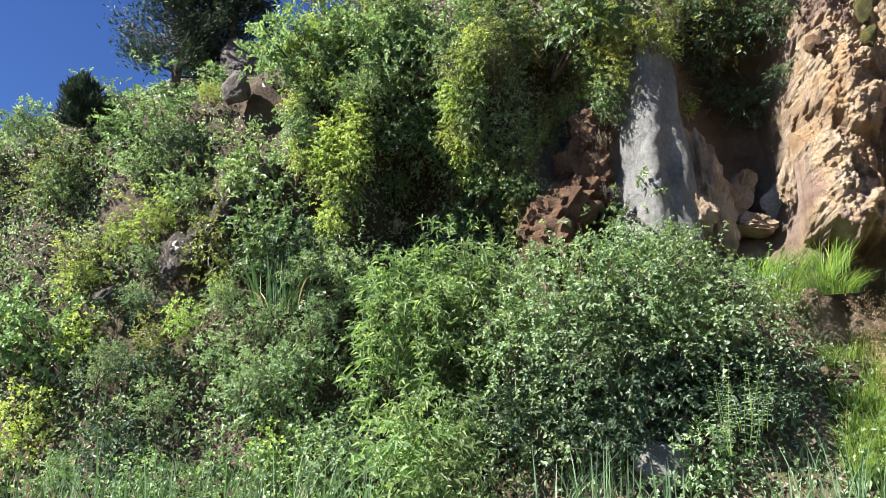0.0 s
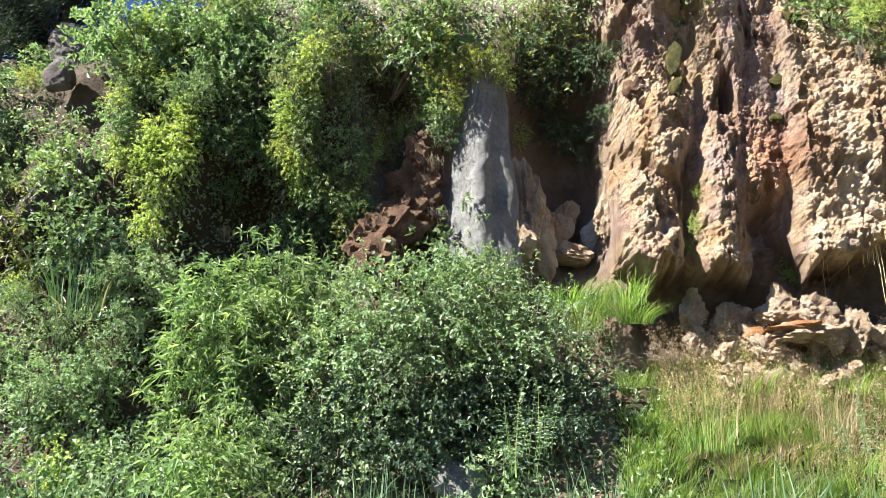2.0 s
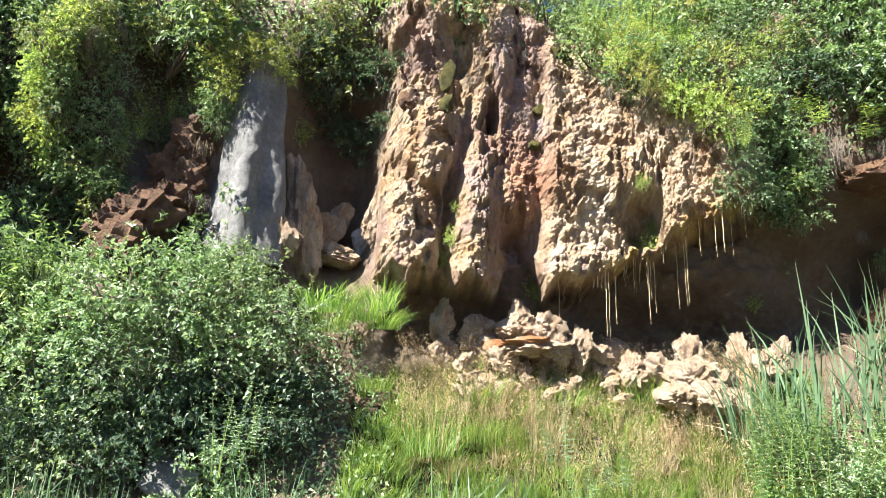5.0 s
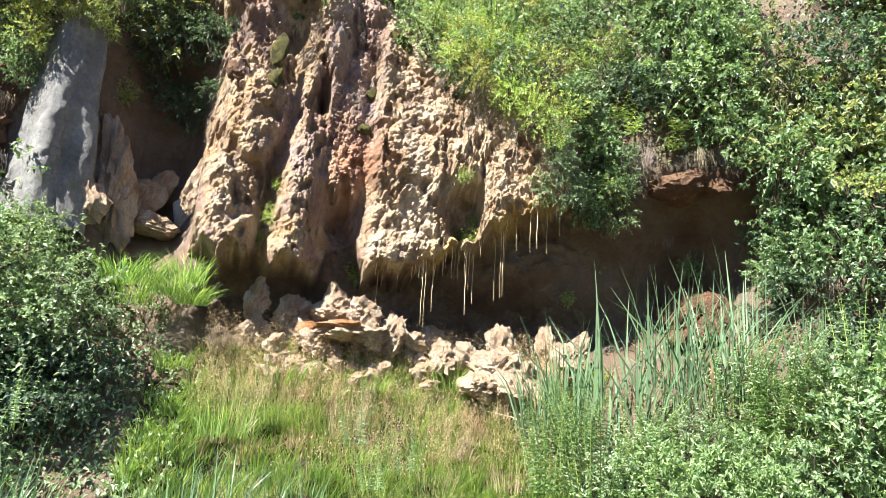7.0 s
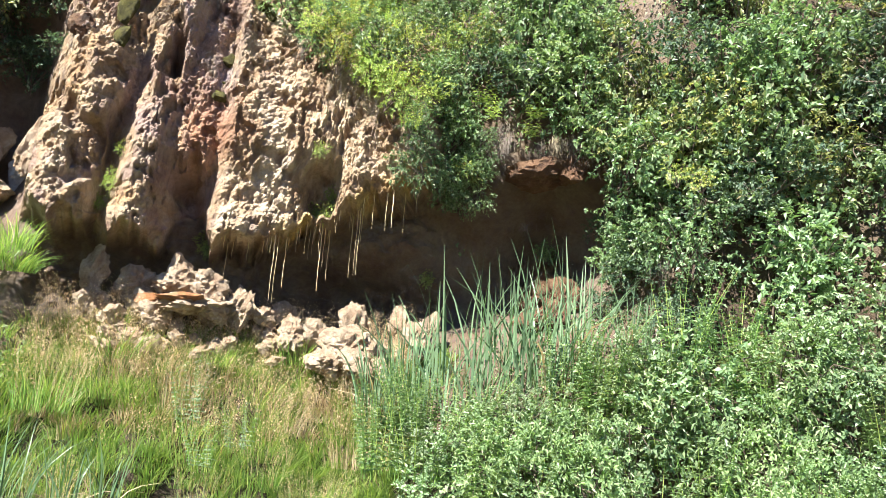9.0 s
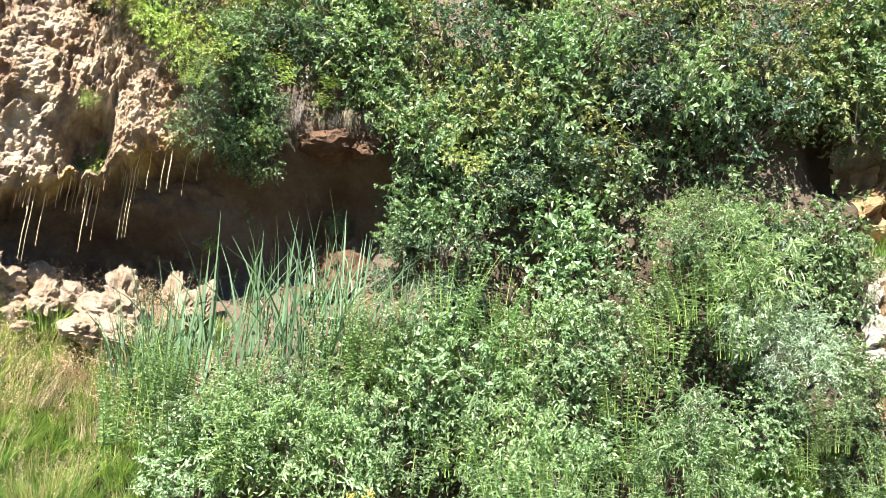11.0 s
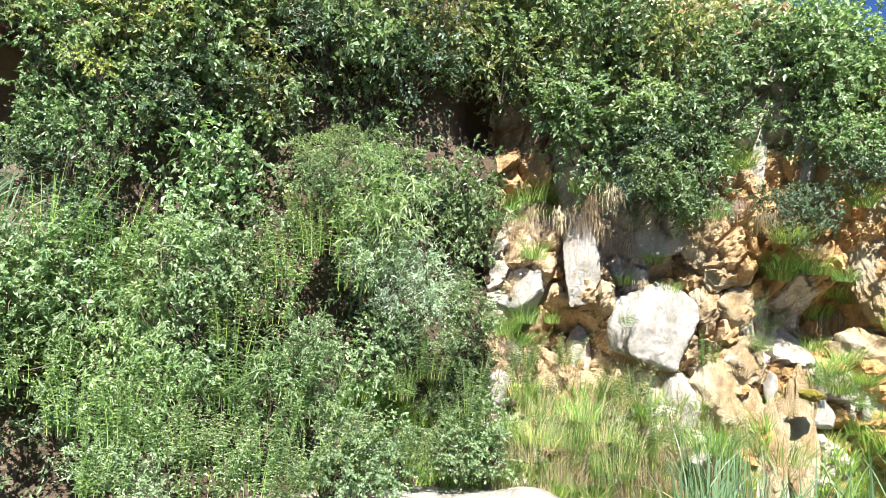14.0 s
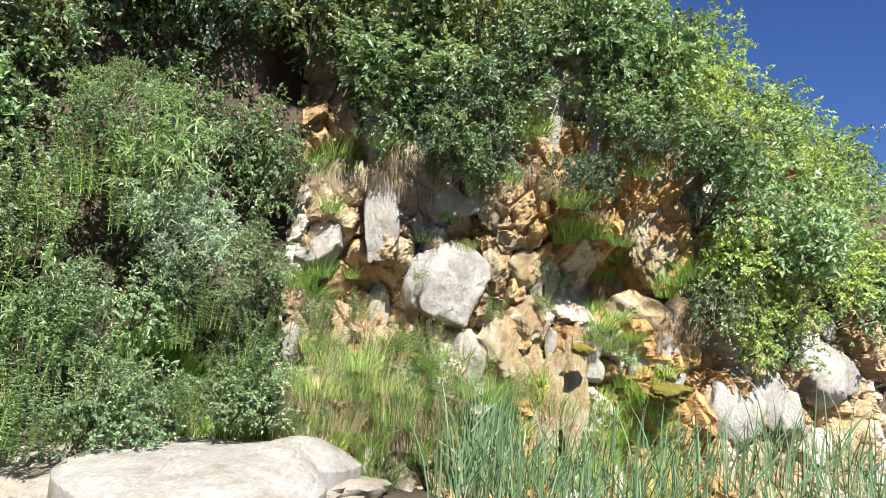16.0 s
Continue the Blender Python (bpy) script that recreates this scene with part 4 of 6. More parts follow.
HILL_AT = [(23, 5.6, 1.3), (23.56, 5.48, 1.3), (23.48, 6.04, 1.3), (24.24, 5.32, 1.3), (24.84, 4.8, 1.3), (24.04, 4.48, 1.3), (24.52, 3.96, 1.3), (25.36, 4.2, 1.3), (26.24, 4.6, 1.3), (25.32, 3.32, 1.3), (24.52, 3.12, 1.3), (26.04, 3.44, 1.3), (27.12, 4.04, 1.3), (24.88, 2.4, 1.1), (25.48, 2.52, 1.1), (24.36, 2.4, 0.9), (26.52, 3, 1.3), (25.64, 2, 0.9), (24.88, 1.92, 0.9), (27.64, 3.56, 1.3), (22.56, 6.08, 1.3), (24.4, 6.28, 1.3), (29.36, 6.8, 1.3), (27.32, 2.76, 1.3)]
HILL_D = [(22.96, 4.76, 0.8), (22.52, 4, 0.7), (22.4, 3.64, 0.7), (22.68, 5.16, 0.8), (22.08, 3.88, 0.6), (20.96, 4.24, 1), (20.48, 4.52, 1), (21.24, 4.76, 1), (20.28, 3.92, 0.7), (20.76, 3.88, 0.7), (23.04, 4.28, 0.7)]
GRASS_E = [(18.92, 3.92, 1), (18.6, 3.8, 1), (19.2, 4.04, 1), (19.56, 4, 1), (18.92, 3.04, 0.9), (18.88, 2.2, 1), (18.68, 2.08, 1), (20.6, 3.08, 0.7), (22.36, 3.12, 1), (22.6, 3.08, 1), (22.24, 3.4, 1), (23.16, 3.96, 0.8), (23.96, 2.64, 1), (23.72, 2.52, 1), (24.16, 2.48, 0.9), (23.04, 1.96, 1), (22.8, 1.8, 1), (22.96, 1.56, 0.8), (21.68, 4.48, 1), (21.44, 4.36, 1), (23.16, 2.88, 0.9), (22.92, 2.96, 0.8), (19.32, 2.24, 0.7)]
GRASS_F = [(18.92, 0.68, 0.9), (19.4, 0.64, 0.9), (19.88, 0.76, 0.9), (20.36, 0.64, 0.9), (20.72, 0.6, 0.9), (19.52, 1, 0.9), (19.04, 1, 0.9), (20.08, 0.4, 0.9), (20.52, 0.32, 0.9), (18.6, 0.8, 0.8), (21.12, 0.76, 0.9), (19.72, 0.12, 0.9), (20.28, 0.04, 0.9), (18.8, 0.48, 0.9), (19.28, 0.32, 0.9)]
BUSH_F = [(17.96, 0.76, 0.75), (18.24, 0.64, 0.75), (17.8, 0.56, 0.75), (18.08, 0.96, 0.75), (17.28, 0.4, 0.7), (16.84, 0.28, 0.7), (16.48, 0.36, 0.8), (16.16, 0.16, 0.8), (15.92, -0.04, 0.8)]
STRAND_AT = [(19.16, 3.64, 0.9), (19.4, 3.68, 0.9), (19.88, 4.04, 0.9), (19.84, 3.64, 0.9), (20.16, 3.44, 0.9), (18.96, 3.52, 0.7), (23.72, 4.4, 1), (24.12, 3.84, 1.1), (23.92, 3.84, 1), (24.52, 2.44, 1.2), (24.4, 2.76, 1.2), (21.64, 3.96, 0.7), (21.48, 3.88, 0.7), (23.92, 2.04, 1), (24.08, 1.92, 1), (20.48, 2.8, 0.6), (20.88, 2.84, 0.5), (18.68, 1.88, 0.6), (19.08, 1.84, 0.5), (22.64, 3.4, 0.6), (22.08, 6.32, 0.9)]
STRAND_W = [(0.92, 6.84, 0.8), (0.72, 6.44, 0.8), (-0.28, 6.6, 0.6), (2.16, 4.56, 0.6), (2.08, 5.36, 0.6), (-0.8, 4.48, 0.6)]
STRAND_M = [(7.6, 6.2, 0.5), (6.52, 6.96, 0.6), (10.76, 5.6, 0.8), (10.68, 5.36, 0.7), (12.28, 5.56, 1), (12.32, 5.16, 0.8), (12.52, 4.72, 0.9), (12.92, 3.68, 0.8)]
CATTAIL_E = [(20.76, -0.04, 0.85), (20.96, 0, 0.85), (21.2, -0.04, 0.85), (21.4, -0.04, 0.85), (21.72, 0, 0.85), (22.04, 0, 0.85), (22.36, 0.04, 0.85), (22.64, 0.04, 0.85), (22.92, 0.08, 0.85), (23.2, 0.08, 0.85), (23.48, 0.16, 0.85), (23.88, 0.12, 0.85), (24.24, 0.2, 0.85), (24.6, 0.16, 0.85), (24.96, 0.24, 0.85), (25.28, 0.2, 0.85), (21.08, -0.24, 0.85), (21.56, -0.24, 0.85), (22.12, -0.2, 0.85), (22.64, -0.16, 0.85)]
CATTAIL_G = [(21.04, 0.12, 1), (21.28, 0.16, 1), (21.16, 0.2, 1), (21.6, 0.04, 0.85), (23.76, 0.2, 0.85), (24.84, 0.32, 0.85), (25.44, 0.36, 0.85), (25.92, 0.36, 0.85), (24.28, 0.28, 0.85)]
CAVE_AT = [(12.52, 4.08, 0.8), (12.4, 3.76, 0.7), (12.6, 3.6, 0.8), (12.6, 4.44, 0.8), (11.44, 4.2, 0.35), (12.2, 4.4, 0.5), (12.8, 4.08, 0.8), (12.16, 3.2, 0.6)]
STRAND_C = [(10.88, 5.4, 0.7), (11.32, 5.36, 0.6), (11.76, 5.44, 0.7), (11.08, 4.52, 0.5), (11.36, 4.24, 0.6), (11.96, 5.2, 0.6), (11.56, 5.4, 0.6), (9.68, 4.2, 0.5)]
STRAND_O = [(18.72, 3.56, 0.8), (18.92, 3.76, 0.8), (19.32, 3.72, 0.8), (19.72, 3.92, 0.8), (20.04, 3.96, 0.9), (21.2, 3.6, 0.7), (21.84, 3.64, 0.7), (22.12, 3.68, 0.7), (19.64, 3.76, 0.9), (20.32, 3.68, 0.7), (18.68, 2.68, 0.5), (23.36, 2.64, 0.7), (23.12, 2.6, 0.7), (23.64, 1.88, 0.8), (22.88, 2.44, 0.6), (22.2, 2.92, 0.6)]
TUFT_O = [(19.08, 3.72, 0.8), (18.72, 3.6, 0.8), (18.52, 2, 0.9), (18.84, 1.88, 0.8), (20.96, 3.68, 0.8), (21.36, 3.72, 0.8), (22.04, 3.16, 0.8), (22.28, 3, 0.8), (23.32, 2.8, 0.8), (23.68, 2.36, 0.8), (22.88, 2.12, 0.8), (20.24, 2.8, 0.7), (20.8, 2.68, 0.6), (20, 1.32, 0.8), (19.56, 1.04, 0.8), (20.48, 1.12, 0.8), (21.4, 0.76, 0.8), (20.8, 0.8, 0.8), (22.68, 1.64, 0.7), (23.2, 1.68, 0.7), (23.08, 2.6, 0.8), (24.16, 2.72, 0.8)]
HERB_E = [(19.48, 1.64, 0.7), (20.16, 1.24, 0.7), (18.88, 1.56, 0.6), (20.64, 1.08, 0.7), (21.04, 0.8, 0.7), (18.56, 0.52, 0.7), (21.88, 2.48, 0.5), (22.24, 2.36, 0.5), (22, 2, 0.5), (22.72, 1.64, 0.5), (21.32, 1.8, 0.5), (20.24, 2.2, 0.4), (23.16, 1.36, 0.5), (21.68, 0.8, 0.5)]
NOOK_AT = [(0.84, 5.4, 0.7), (1.08, 4.64, 0.6), (1.32, 5.88, 0.7), (0.48, 4.92, 0.7), (0.96, 4.28, 0.7), (2.16, 6, 0.55), (2.68, 6.24, 0.55), (2.08, 6.48, 0.6), (2.24, 5.72, 0.4), (3.08, 6.56, 0.5), (0.2, 4.48, 0.7)]
TOPGAP_AT = [(8.44, 9.96, 1), (8.72, 9.96, 1), (8.2, 9.96, 1), (7.92, 9.88, 1), (9.12, 9.96, 1), (19.6, 7.48, 1.1), (18.8, 7.44, 1.1), (20.44, 7.76, 1.1), (21.24, 7.64, 1.1), (18, 7.6, 1.1)]
CATTAIL_H = [(20.8, -0.24, 0.9), (21.12, -0.36, 0.9), (21.4, -0.28, 0.9), (21.72, -0.32, 0.9), (22.08, -0.24, 0.9), (22.4, -0.28, 0.9), (22.72, -0.24, 0.9), (23.04, -0.2, 0.9), (23.36, -0.16, 0.9), (23.68, -0.16, 0.9), (24.04, -0.12, 0.9), (24.36, -0.12, 0.9), (24.68, -0.08, 0.9), (24.92, -0.08, 0.9), (21.84, -0.4, 0.9), (22.6, -0.32, 0.9), (23.2, -0.32, 0.9), (23.84, -0.28, 0.9), (24.52, -0.24, 0.9)]
FILLW_AT = [(0.04, 5.92, 0.9), (0.4, 5.48, 0.8), (0.84, 6.2, 0.9), (0.36, 4.92, 0.7), (0.76, 5.08, 0.6), (0.92, 6.92, 0.9), (-0.2, 6.64, 0.9), (1.28, 7.2, 0.8)]
FILLE_AT = [(17.96, 2.6, 0.7), (18.12, 2.04, 0.7), (18.04, 3.32, 0.7), (18.12, 1.48, 0.7), (17.8, 1.04, 0.7), (18.16, 3.84, 0.5)]
LIPTOP_AT = [(7.52, 7.16, 0.8), (7.92, 6.68, 0.7), (8.44, 7.2, 0.8), (8.32, 6.24, 0.7), (8.8, 5.64, 0.6), (9.08, 6.56, 0.8), (9, 4.92, 0.5), (9.4, 5.8, 0.8), (9.56, 6.92, 0.8), (10.04, 6.24, 0.8), (8.04, 7.4, 0.8), (10.4, 7.04, 0.8)]
HERB_Q = [(14, 0.28, 0.9), (14.44, 0.2, 0.9), (14.84, 0.36, 0.9), (15.36, 0.24, 0.9), (15.76, 0.32, 0.9), (14.08, 0.04, 0.9), (14.6, 0, 0.9), (15.2, 0.04, 0.9), (15.64, 0.08, 0.9), (16.04, 0.2, 0.7), (13.68, 0.56, 0.9), (14.24, 0.48, 0.9)]
# stones: u, z, width, height, tilt
GREY_AT = [(2.62, 4.1, 0.62, 0.6, 0),]
GREYLOW_AT = [(2.2, 1.04, 0.62, 0.45, 0),]
SPUR_AT = [(3.44, 4.68, 0.63, 1.41, -10), (3.24, 4.24, 0.45, 0.67, -25), (3.72, 4.52, 0.48, 0.81, 12), (3.92, 4.84, 0.33, 0.66, 20), (4.52, 4.68, 0.38, 0.91, 15), (4, 4.12, 0.7, 0.31, 10)]
CRUST_AT = [(4.32, 4.52, 0.4, 0.64, 35), (4.52, 4.6, 0.23, 0.46, 20)]
BROWN_AT = [(1.96, 5.36, 0.63, 0.86, 10), (1.76, 4.96, 0.7, 0.7, 15), (1.88, 4.76, 0.69, 0.69, 0), (1.64, 4.48, 0.84, 0.61, -8), (1.24, 4.08, 0.52, 0.59, 0), (1.44, 4.12, 0.82, 0.67, 5), (1.52, 3.72, 0.8, 0.66, -6), (1.32, 3.84, 0.59, 0.73, 0), (1.56, 3.4, 0.58, 0.43, 0), (4.92, 6.04, 0.28, 0.35, 0)]
WETROCK_AT = [(-3.96, 3.92, 0.49, 0.73, 25), (-3.72, 4.2, 0.49, 0.66, 30), (-3.32, 4.52, 0.58, 0.74, 25), (-3.08, 4.76, 0.33, 0.5, 10), (-3.4, 5, 0.51, 0.51, 0), (-2.6, 5.08, 0.42, 0.5, 0), (-4.96, 3.32, 0.4, 0.32, 0), (-4.08, 3.68, 0.32, 0.4, 20)]
DARKROCK_AT = [(-3.84, 7.8, 0.9, 1.1, -10), (-3.48, 6.72, 0.54, 0.54, 0)]
RUBBLE_AT = [(6, 3.04, 0.52, 0.45, 0), (6.2, 2.76, 0.44, 0.36, 10), (6.52, 3.24, 0.29, 0.29, 0), (6.52, 3.04, 0.51, 0.36, -5), (6.88, 3.04, 0.44, 0.36, 8), (6.68, 2.76, 0.79, 0.29, 3), (6.32, 2.6, 0.43, 0.29, 0), (5.8, 2.56, 0.28, 0.21, 0), (7.04, 2.72, 0.43, 0.36, 0), (7.32, 2.8, 0.37, 0.44, 0), (7.64, 2.72, 0.3, 0.3, 0), (7.96, 2.84, 0.31, 0.31, 0), (8, 2.52, 0.37, 0.37, 0), (8.4, 2.52, 0.44, 0.37, 12), (8.84, 2.76, 0.39, 0.47, -10), (8.88, 2.4, 0.58, 0.44, 0), (9.2, 2.32, 0.43, 0.43, 0), (8.6, 2.16, 0.5, 0.35, 0)]
RUBBLE_AT_B = [(9.08, 2.12, 0.49, 0.35, 6), (9.4, 2.84, 0.31, 0.47, -15), (9.76, 2.6, 0.37, 0.37, 0), (9.88, 2.68, 0.3, 0.44, 10), (9.36, 2.12, 0.35, 0.35, 0), (5.52, 3.16, 0.29, 0.51, 0), (5.52, 2.72, 0.36, 0.43, 0)]
RED_AT = [(11.16, 3.4, 0.5, 0.5, 0), (11.48, 3.52, 0.5, 0.41, 0), (11.72, 3.52, 0.4, 0.48, 0), (11.2, 2.92, 0.46, 0.3, 0), (11.56, 3, 0.45, 0.37, 0), (11.84, 3.28, 0.23, 0.31, 0), (11.36, 5, 0.94, 0.39, -5), (11.76, 5.04, 0.54, 0.39, 0)]
WHITE_AT = [(19.64, 2.94, 0.45, 1.27, -4), (20.68, 2.13, 1.01, 1.06, 8), (20.68, 3.38, 0.62, 0.58, 0), (21.0, 1.21, 0.54, 0.71, 10), (19.72, 1.78, 0.31, 0.73, 4), (18.64, 1.27, 0.37, 0.79, -5), (18.84, 2.51, 0.69, 0.5, -40), (22.76, 1.22, 0.25, 0.39, 0), (23.76, 1.23, 0.71, 1.02, 6)]
WHITE_AT_B = [(24.8, 0.95, 0.74, 0.93, -8), (25.48, 1.16, 0.39, 0.87, 0), (25.8, 0.81, 0.34, 0.6, 0), (22.0, 4.82, 0.25, 1.01, 0), (22.6, 4.66, 0.4, 0.66, 8), (23.72, 4.24, 0.22, 0.83, 0), (24.0, 3.01, 0.3, 0.59, 0), (22.16, 1.56, 0.2, 0.43, 0), (26.52, 1.56, 0.91, 0.91, 5), (26.64, 2.28, 0.42, 0.51, 0), (26.96, 1.44, 0.42, 0.58, 0)]
MOSSCAP_AT = [(23.62, 0.98, 0.55, 0.3, 5), (22.5, 1.45, 0.3, 0.16, 0)]
MOSS_AT = [(7.04, 5.92, 0.24, 0.2, 0), (6.88, 5.72, 0.27, 0.16, 0), (7.24, 5.64, 0.28, 0.2, 0), (6.72, 5.52, 0.23, 0.16, 0), (7.04, 5.56, 0.31, 0.2, 0), (7.04, 7, 0.29, 0.24, 0), (7.2, 6.88, 0.25, 0.2, 0), (7, 6.28, 0.24, 0.16, 0), (7.24, 6.28, 0.28, 0.24, 0), (5.4, 6.32, 0.23, 0.45, 0), (5.4, 5.96, 0.19, 0.3, 0), (6.76, 6.04, 0.2, 0.16, 0), (7.36, 5.92, 0.24, 0.24, 0)]
ORANGE_AT = [(6.64, 2.8, 0.66, 0.12, 2), (6.2, 2.8, 0.26, 0.2, 0)]
TANFACE_AT = [(21.16, 3.43, 0.43, 0.58, 0), (21.52, 2.97, 0.47, 0.51, 0), (21.76, 2.99, 0.28, 0.36, 0), (21.64, 2.55, 0.47, 0.51, 8), (21.32, 2.63, 0.31, 0.52, 0), (21.76, 1.81, 0.46, 0.55, 0), (21.48, 1.41, 0.62, 0.85, 14), (21.8, 1.14, 0.43, 0.7, -6), (22.12, 0.63, 0.59, 1.21, 0), (22.52, 0.81, 0.36, 1.54, 0), (23.6, 3.99, 0.48, 0.49, 0), (23.56, 3.17, 0.5, 1.17, 0), (23.2, 3.49, 0.33, 0.75, 0), (23.44, 2.08, 0.76, 0.53, 0), (23.96, 2.15, 0.33, 0.33, 0), (24.48, 0.75, 0.27, 0.81, 0)]
JUNIPERS = [(1, -5.2, 7.2, 2.9, 1.3), (2, -4.3, 7.5, 2.6, 1.2), (3, -6.6, 6.4, 1.0, 0.5)]  # seed, u, z, height, spread


used = set()
GREENS = [shrub("green_shrub", 1, GREEN, 0.059, 0.55, 1906, "dense mid-green leafy shrub growing out of the cliff"),
          shrub("green_shrub", 2, GREEN, 0.051, 0.6, 2058, "dense mid-green leafy shrub growing out of the cliff", lobes=12)]
DARKS = [shrub("dark_shrub", 3, DARK, 0.057, 0.6, 1906, "dark green shrub with broad leaves, coloured darker to stand for shade")]
BRIGHTS = [shrub("bright_shrub", 4, BRIGHT, 0.052, 0.55, 1906, "sunlit yellow-green shrub on the slope")]
OLIVES = [shrub("olive_shrub", 5, OLIVE, 0.052, 0.5, 1906, "olive-green shrub with twiggy dry branches", bark=TWIG)]
GOLDS = [shrub("yellowing_shrub", 6, YELLOW, 0.052, 0.6, 1753, "shrub with leaves turning yellow on the cliff brow", bark=TWIG)]
VINES = [shrub("climbing_vine", 7, BRIGHT, 0.058, 0.65, 1829, "bright green climbing vine hanging down the rock", "vine", tall=1.5, hang=0.35),
         shrub("climbing_vine", 8, GREEN, 0.058, 0.65, 1981, "green climbing vine draped over the rock", "vine", tall=1.3, hang=0.35, lobes=12)]
WILLOWS = [shrub("willow_bush", 9, WILLOW, 0.104, 0.2, 1753, "light green willow bush with long narrow leaves", "willow", twig=0.26, droop=0.3, tall=1.1)]
ROSES = [shrub("wild_rose", 10, GREEN, 0.048, 0.6, 2210, "wild rose bush with small leaves and arching canes", "rose bush", twig=0.26, bark=TWIG),
         shrub("wild_rose", 11, PALE, 0.048, 0.6, 2058, "wild rose bush with pale sunlit leaves", "rose bush", twig=0.26, bark=TWIG)]
PALES = [shrub("pale_shrub", 12, PALE, 0.051, 0.45, 1906, "pale green feathery shrub in full sun")]
SILVERS = [shrub("silver_willow", 13, SILVER, 0.090, 0.2, 1753, "silvery grey-green willow bush", "willow", twig=0.24, droop=0.2)]
MINTS = [shrub("leafy_mint", 14, WILLOW, 0.064, 0.36, 1900, "fresh green bush of narrow pointed leaves", "herb", twig=0.24)]
SPRIGS = [shrub("young_sumac", 15, WILLOW, 0.131, 0.26, 685, "young bright green sapling with long drooping leaflets", "sapling", twig=0.34, droop=0.3, lobes=6)]
YELLOWS = [shrub("yellow_flower_cluster", 16, YELLOW, 0.063, 0.6, 685, "cluster of bright yellow-green blossom", "flowers")]
HERBS = [herb("leafy_herb", 20, WILLOW, 18, 0.75, 0.068, 0.3, "clump of upright leafy green herbs", 16),
         herb("leafy_herb", 21, PALE, 18, 0.65, 0.06, 0.4, "clump of pale green leafy herbs", 12),
         herb("leafy_herb", 22, GREEN, 16, 0.7, 0.062, 0.45, "clump of upright leafy green herbs", 11)]
SPIKES = [herb("broad_leaf_herb", 23, BRIGHT, 7, 0.6, 0.18, 0.22, "bright yellow-green plant with long leaves", 8)]
TALLS = [herb("tall_herb", 24, BRIGHT, 20, 0.9, 0.06, 0.25, "tall yellow-green feathery herbs on the brow", 14)]
BLOOMS = [herb("yellow_daisy", 25, GREEN, 7, 0.6, 0.08, 0.4, "herb with bright yellow flower heads", 6, tip=PETAL)]
SAGES = [herb("grey_sage", 26, SILVER, 8, 0.8, 0.07, 0.3, "upright grey-green sage stems", 12)]
TUFTS = [grass_tuft("grass_tuft", 30, BLADE, 170, 0.42, 0.22, 0.009, 0.9, "bright green drooping grass tuft"),
         grass_tuft("grass_tuft", 31, BLADE, 130, 0.36, 0.20, 0.008, 0.7, "green grass tuft mixed with dry blades")]
MEADOW = [grass_tuft("meadow_grass", 32, BLADE, 150, 0.45, 0.30, 0.007, 0.6, "green meadow grass with tan seed heads", True),
          grass_tuft("meadow_grass", 33, BLADE, 130, 0.40, 0.28, 0.008, 0.7, "soft green meadow grass"),
          grass_tuft("meadow_grass", 34, STRAW, 90, 0.42, 0.28, 0.006, 0.5, "dry tan meadow grass in seed", True)]
REEDS = [cattails("cattail_clump", 40, 24, 1.25, "clump of tall blue-green cattail leaves"),
         cattails("cattail_clump", 41, 20, 1.35, "clump of tall blue-green cattail leaves")]
STRANDS = [strands("dry_straw", 50, 80, 0.65, STRAW, "dry straw-coloured grass and roots hanging over the rock"),
           strands("dry_straw", 51, 50, 0.55, TWIG, "grey dry stems hanging over the rock", 0.5)]

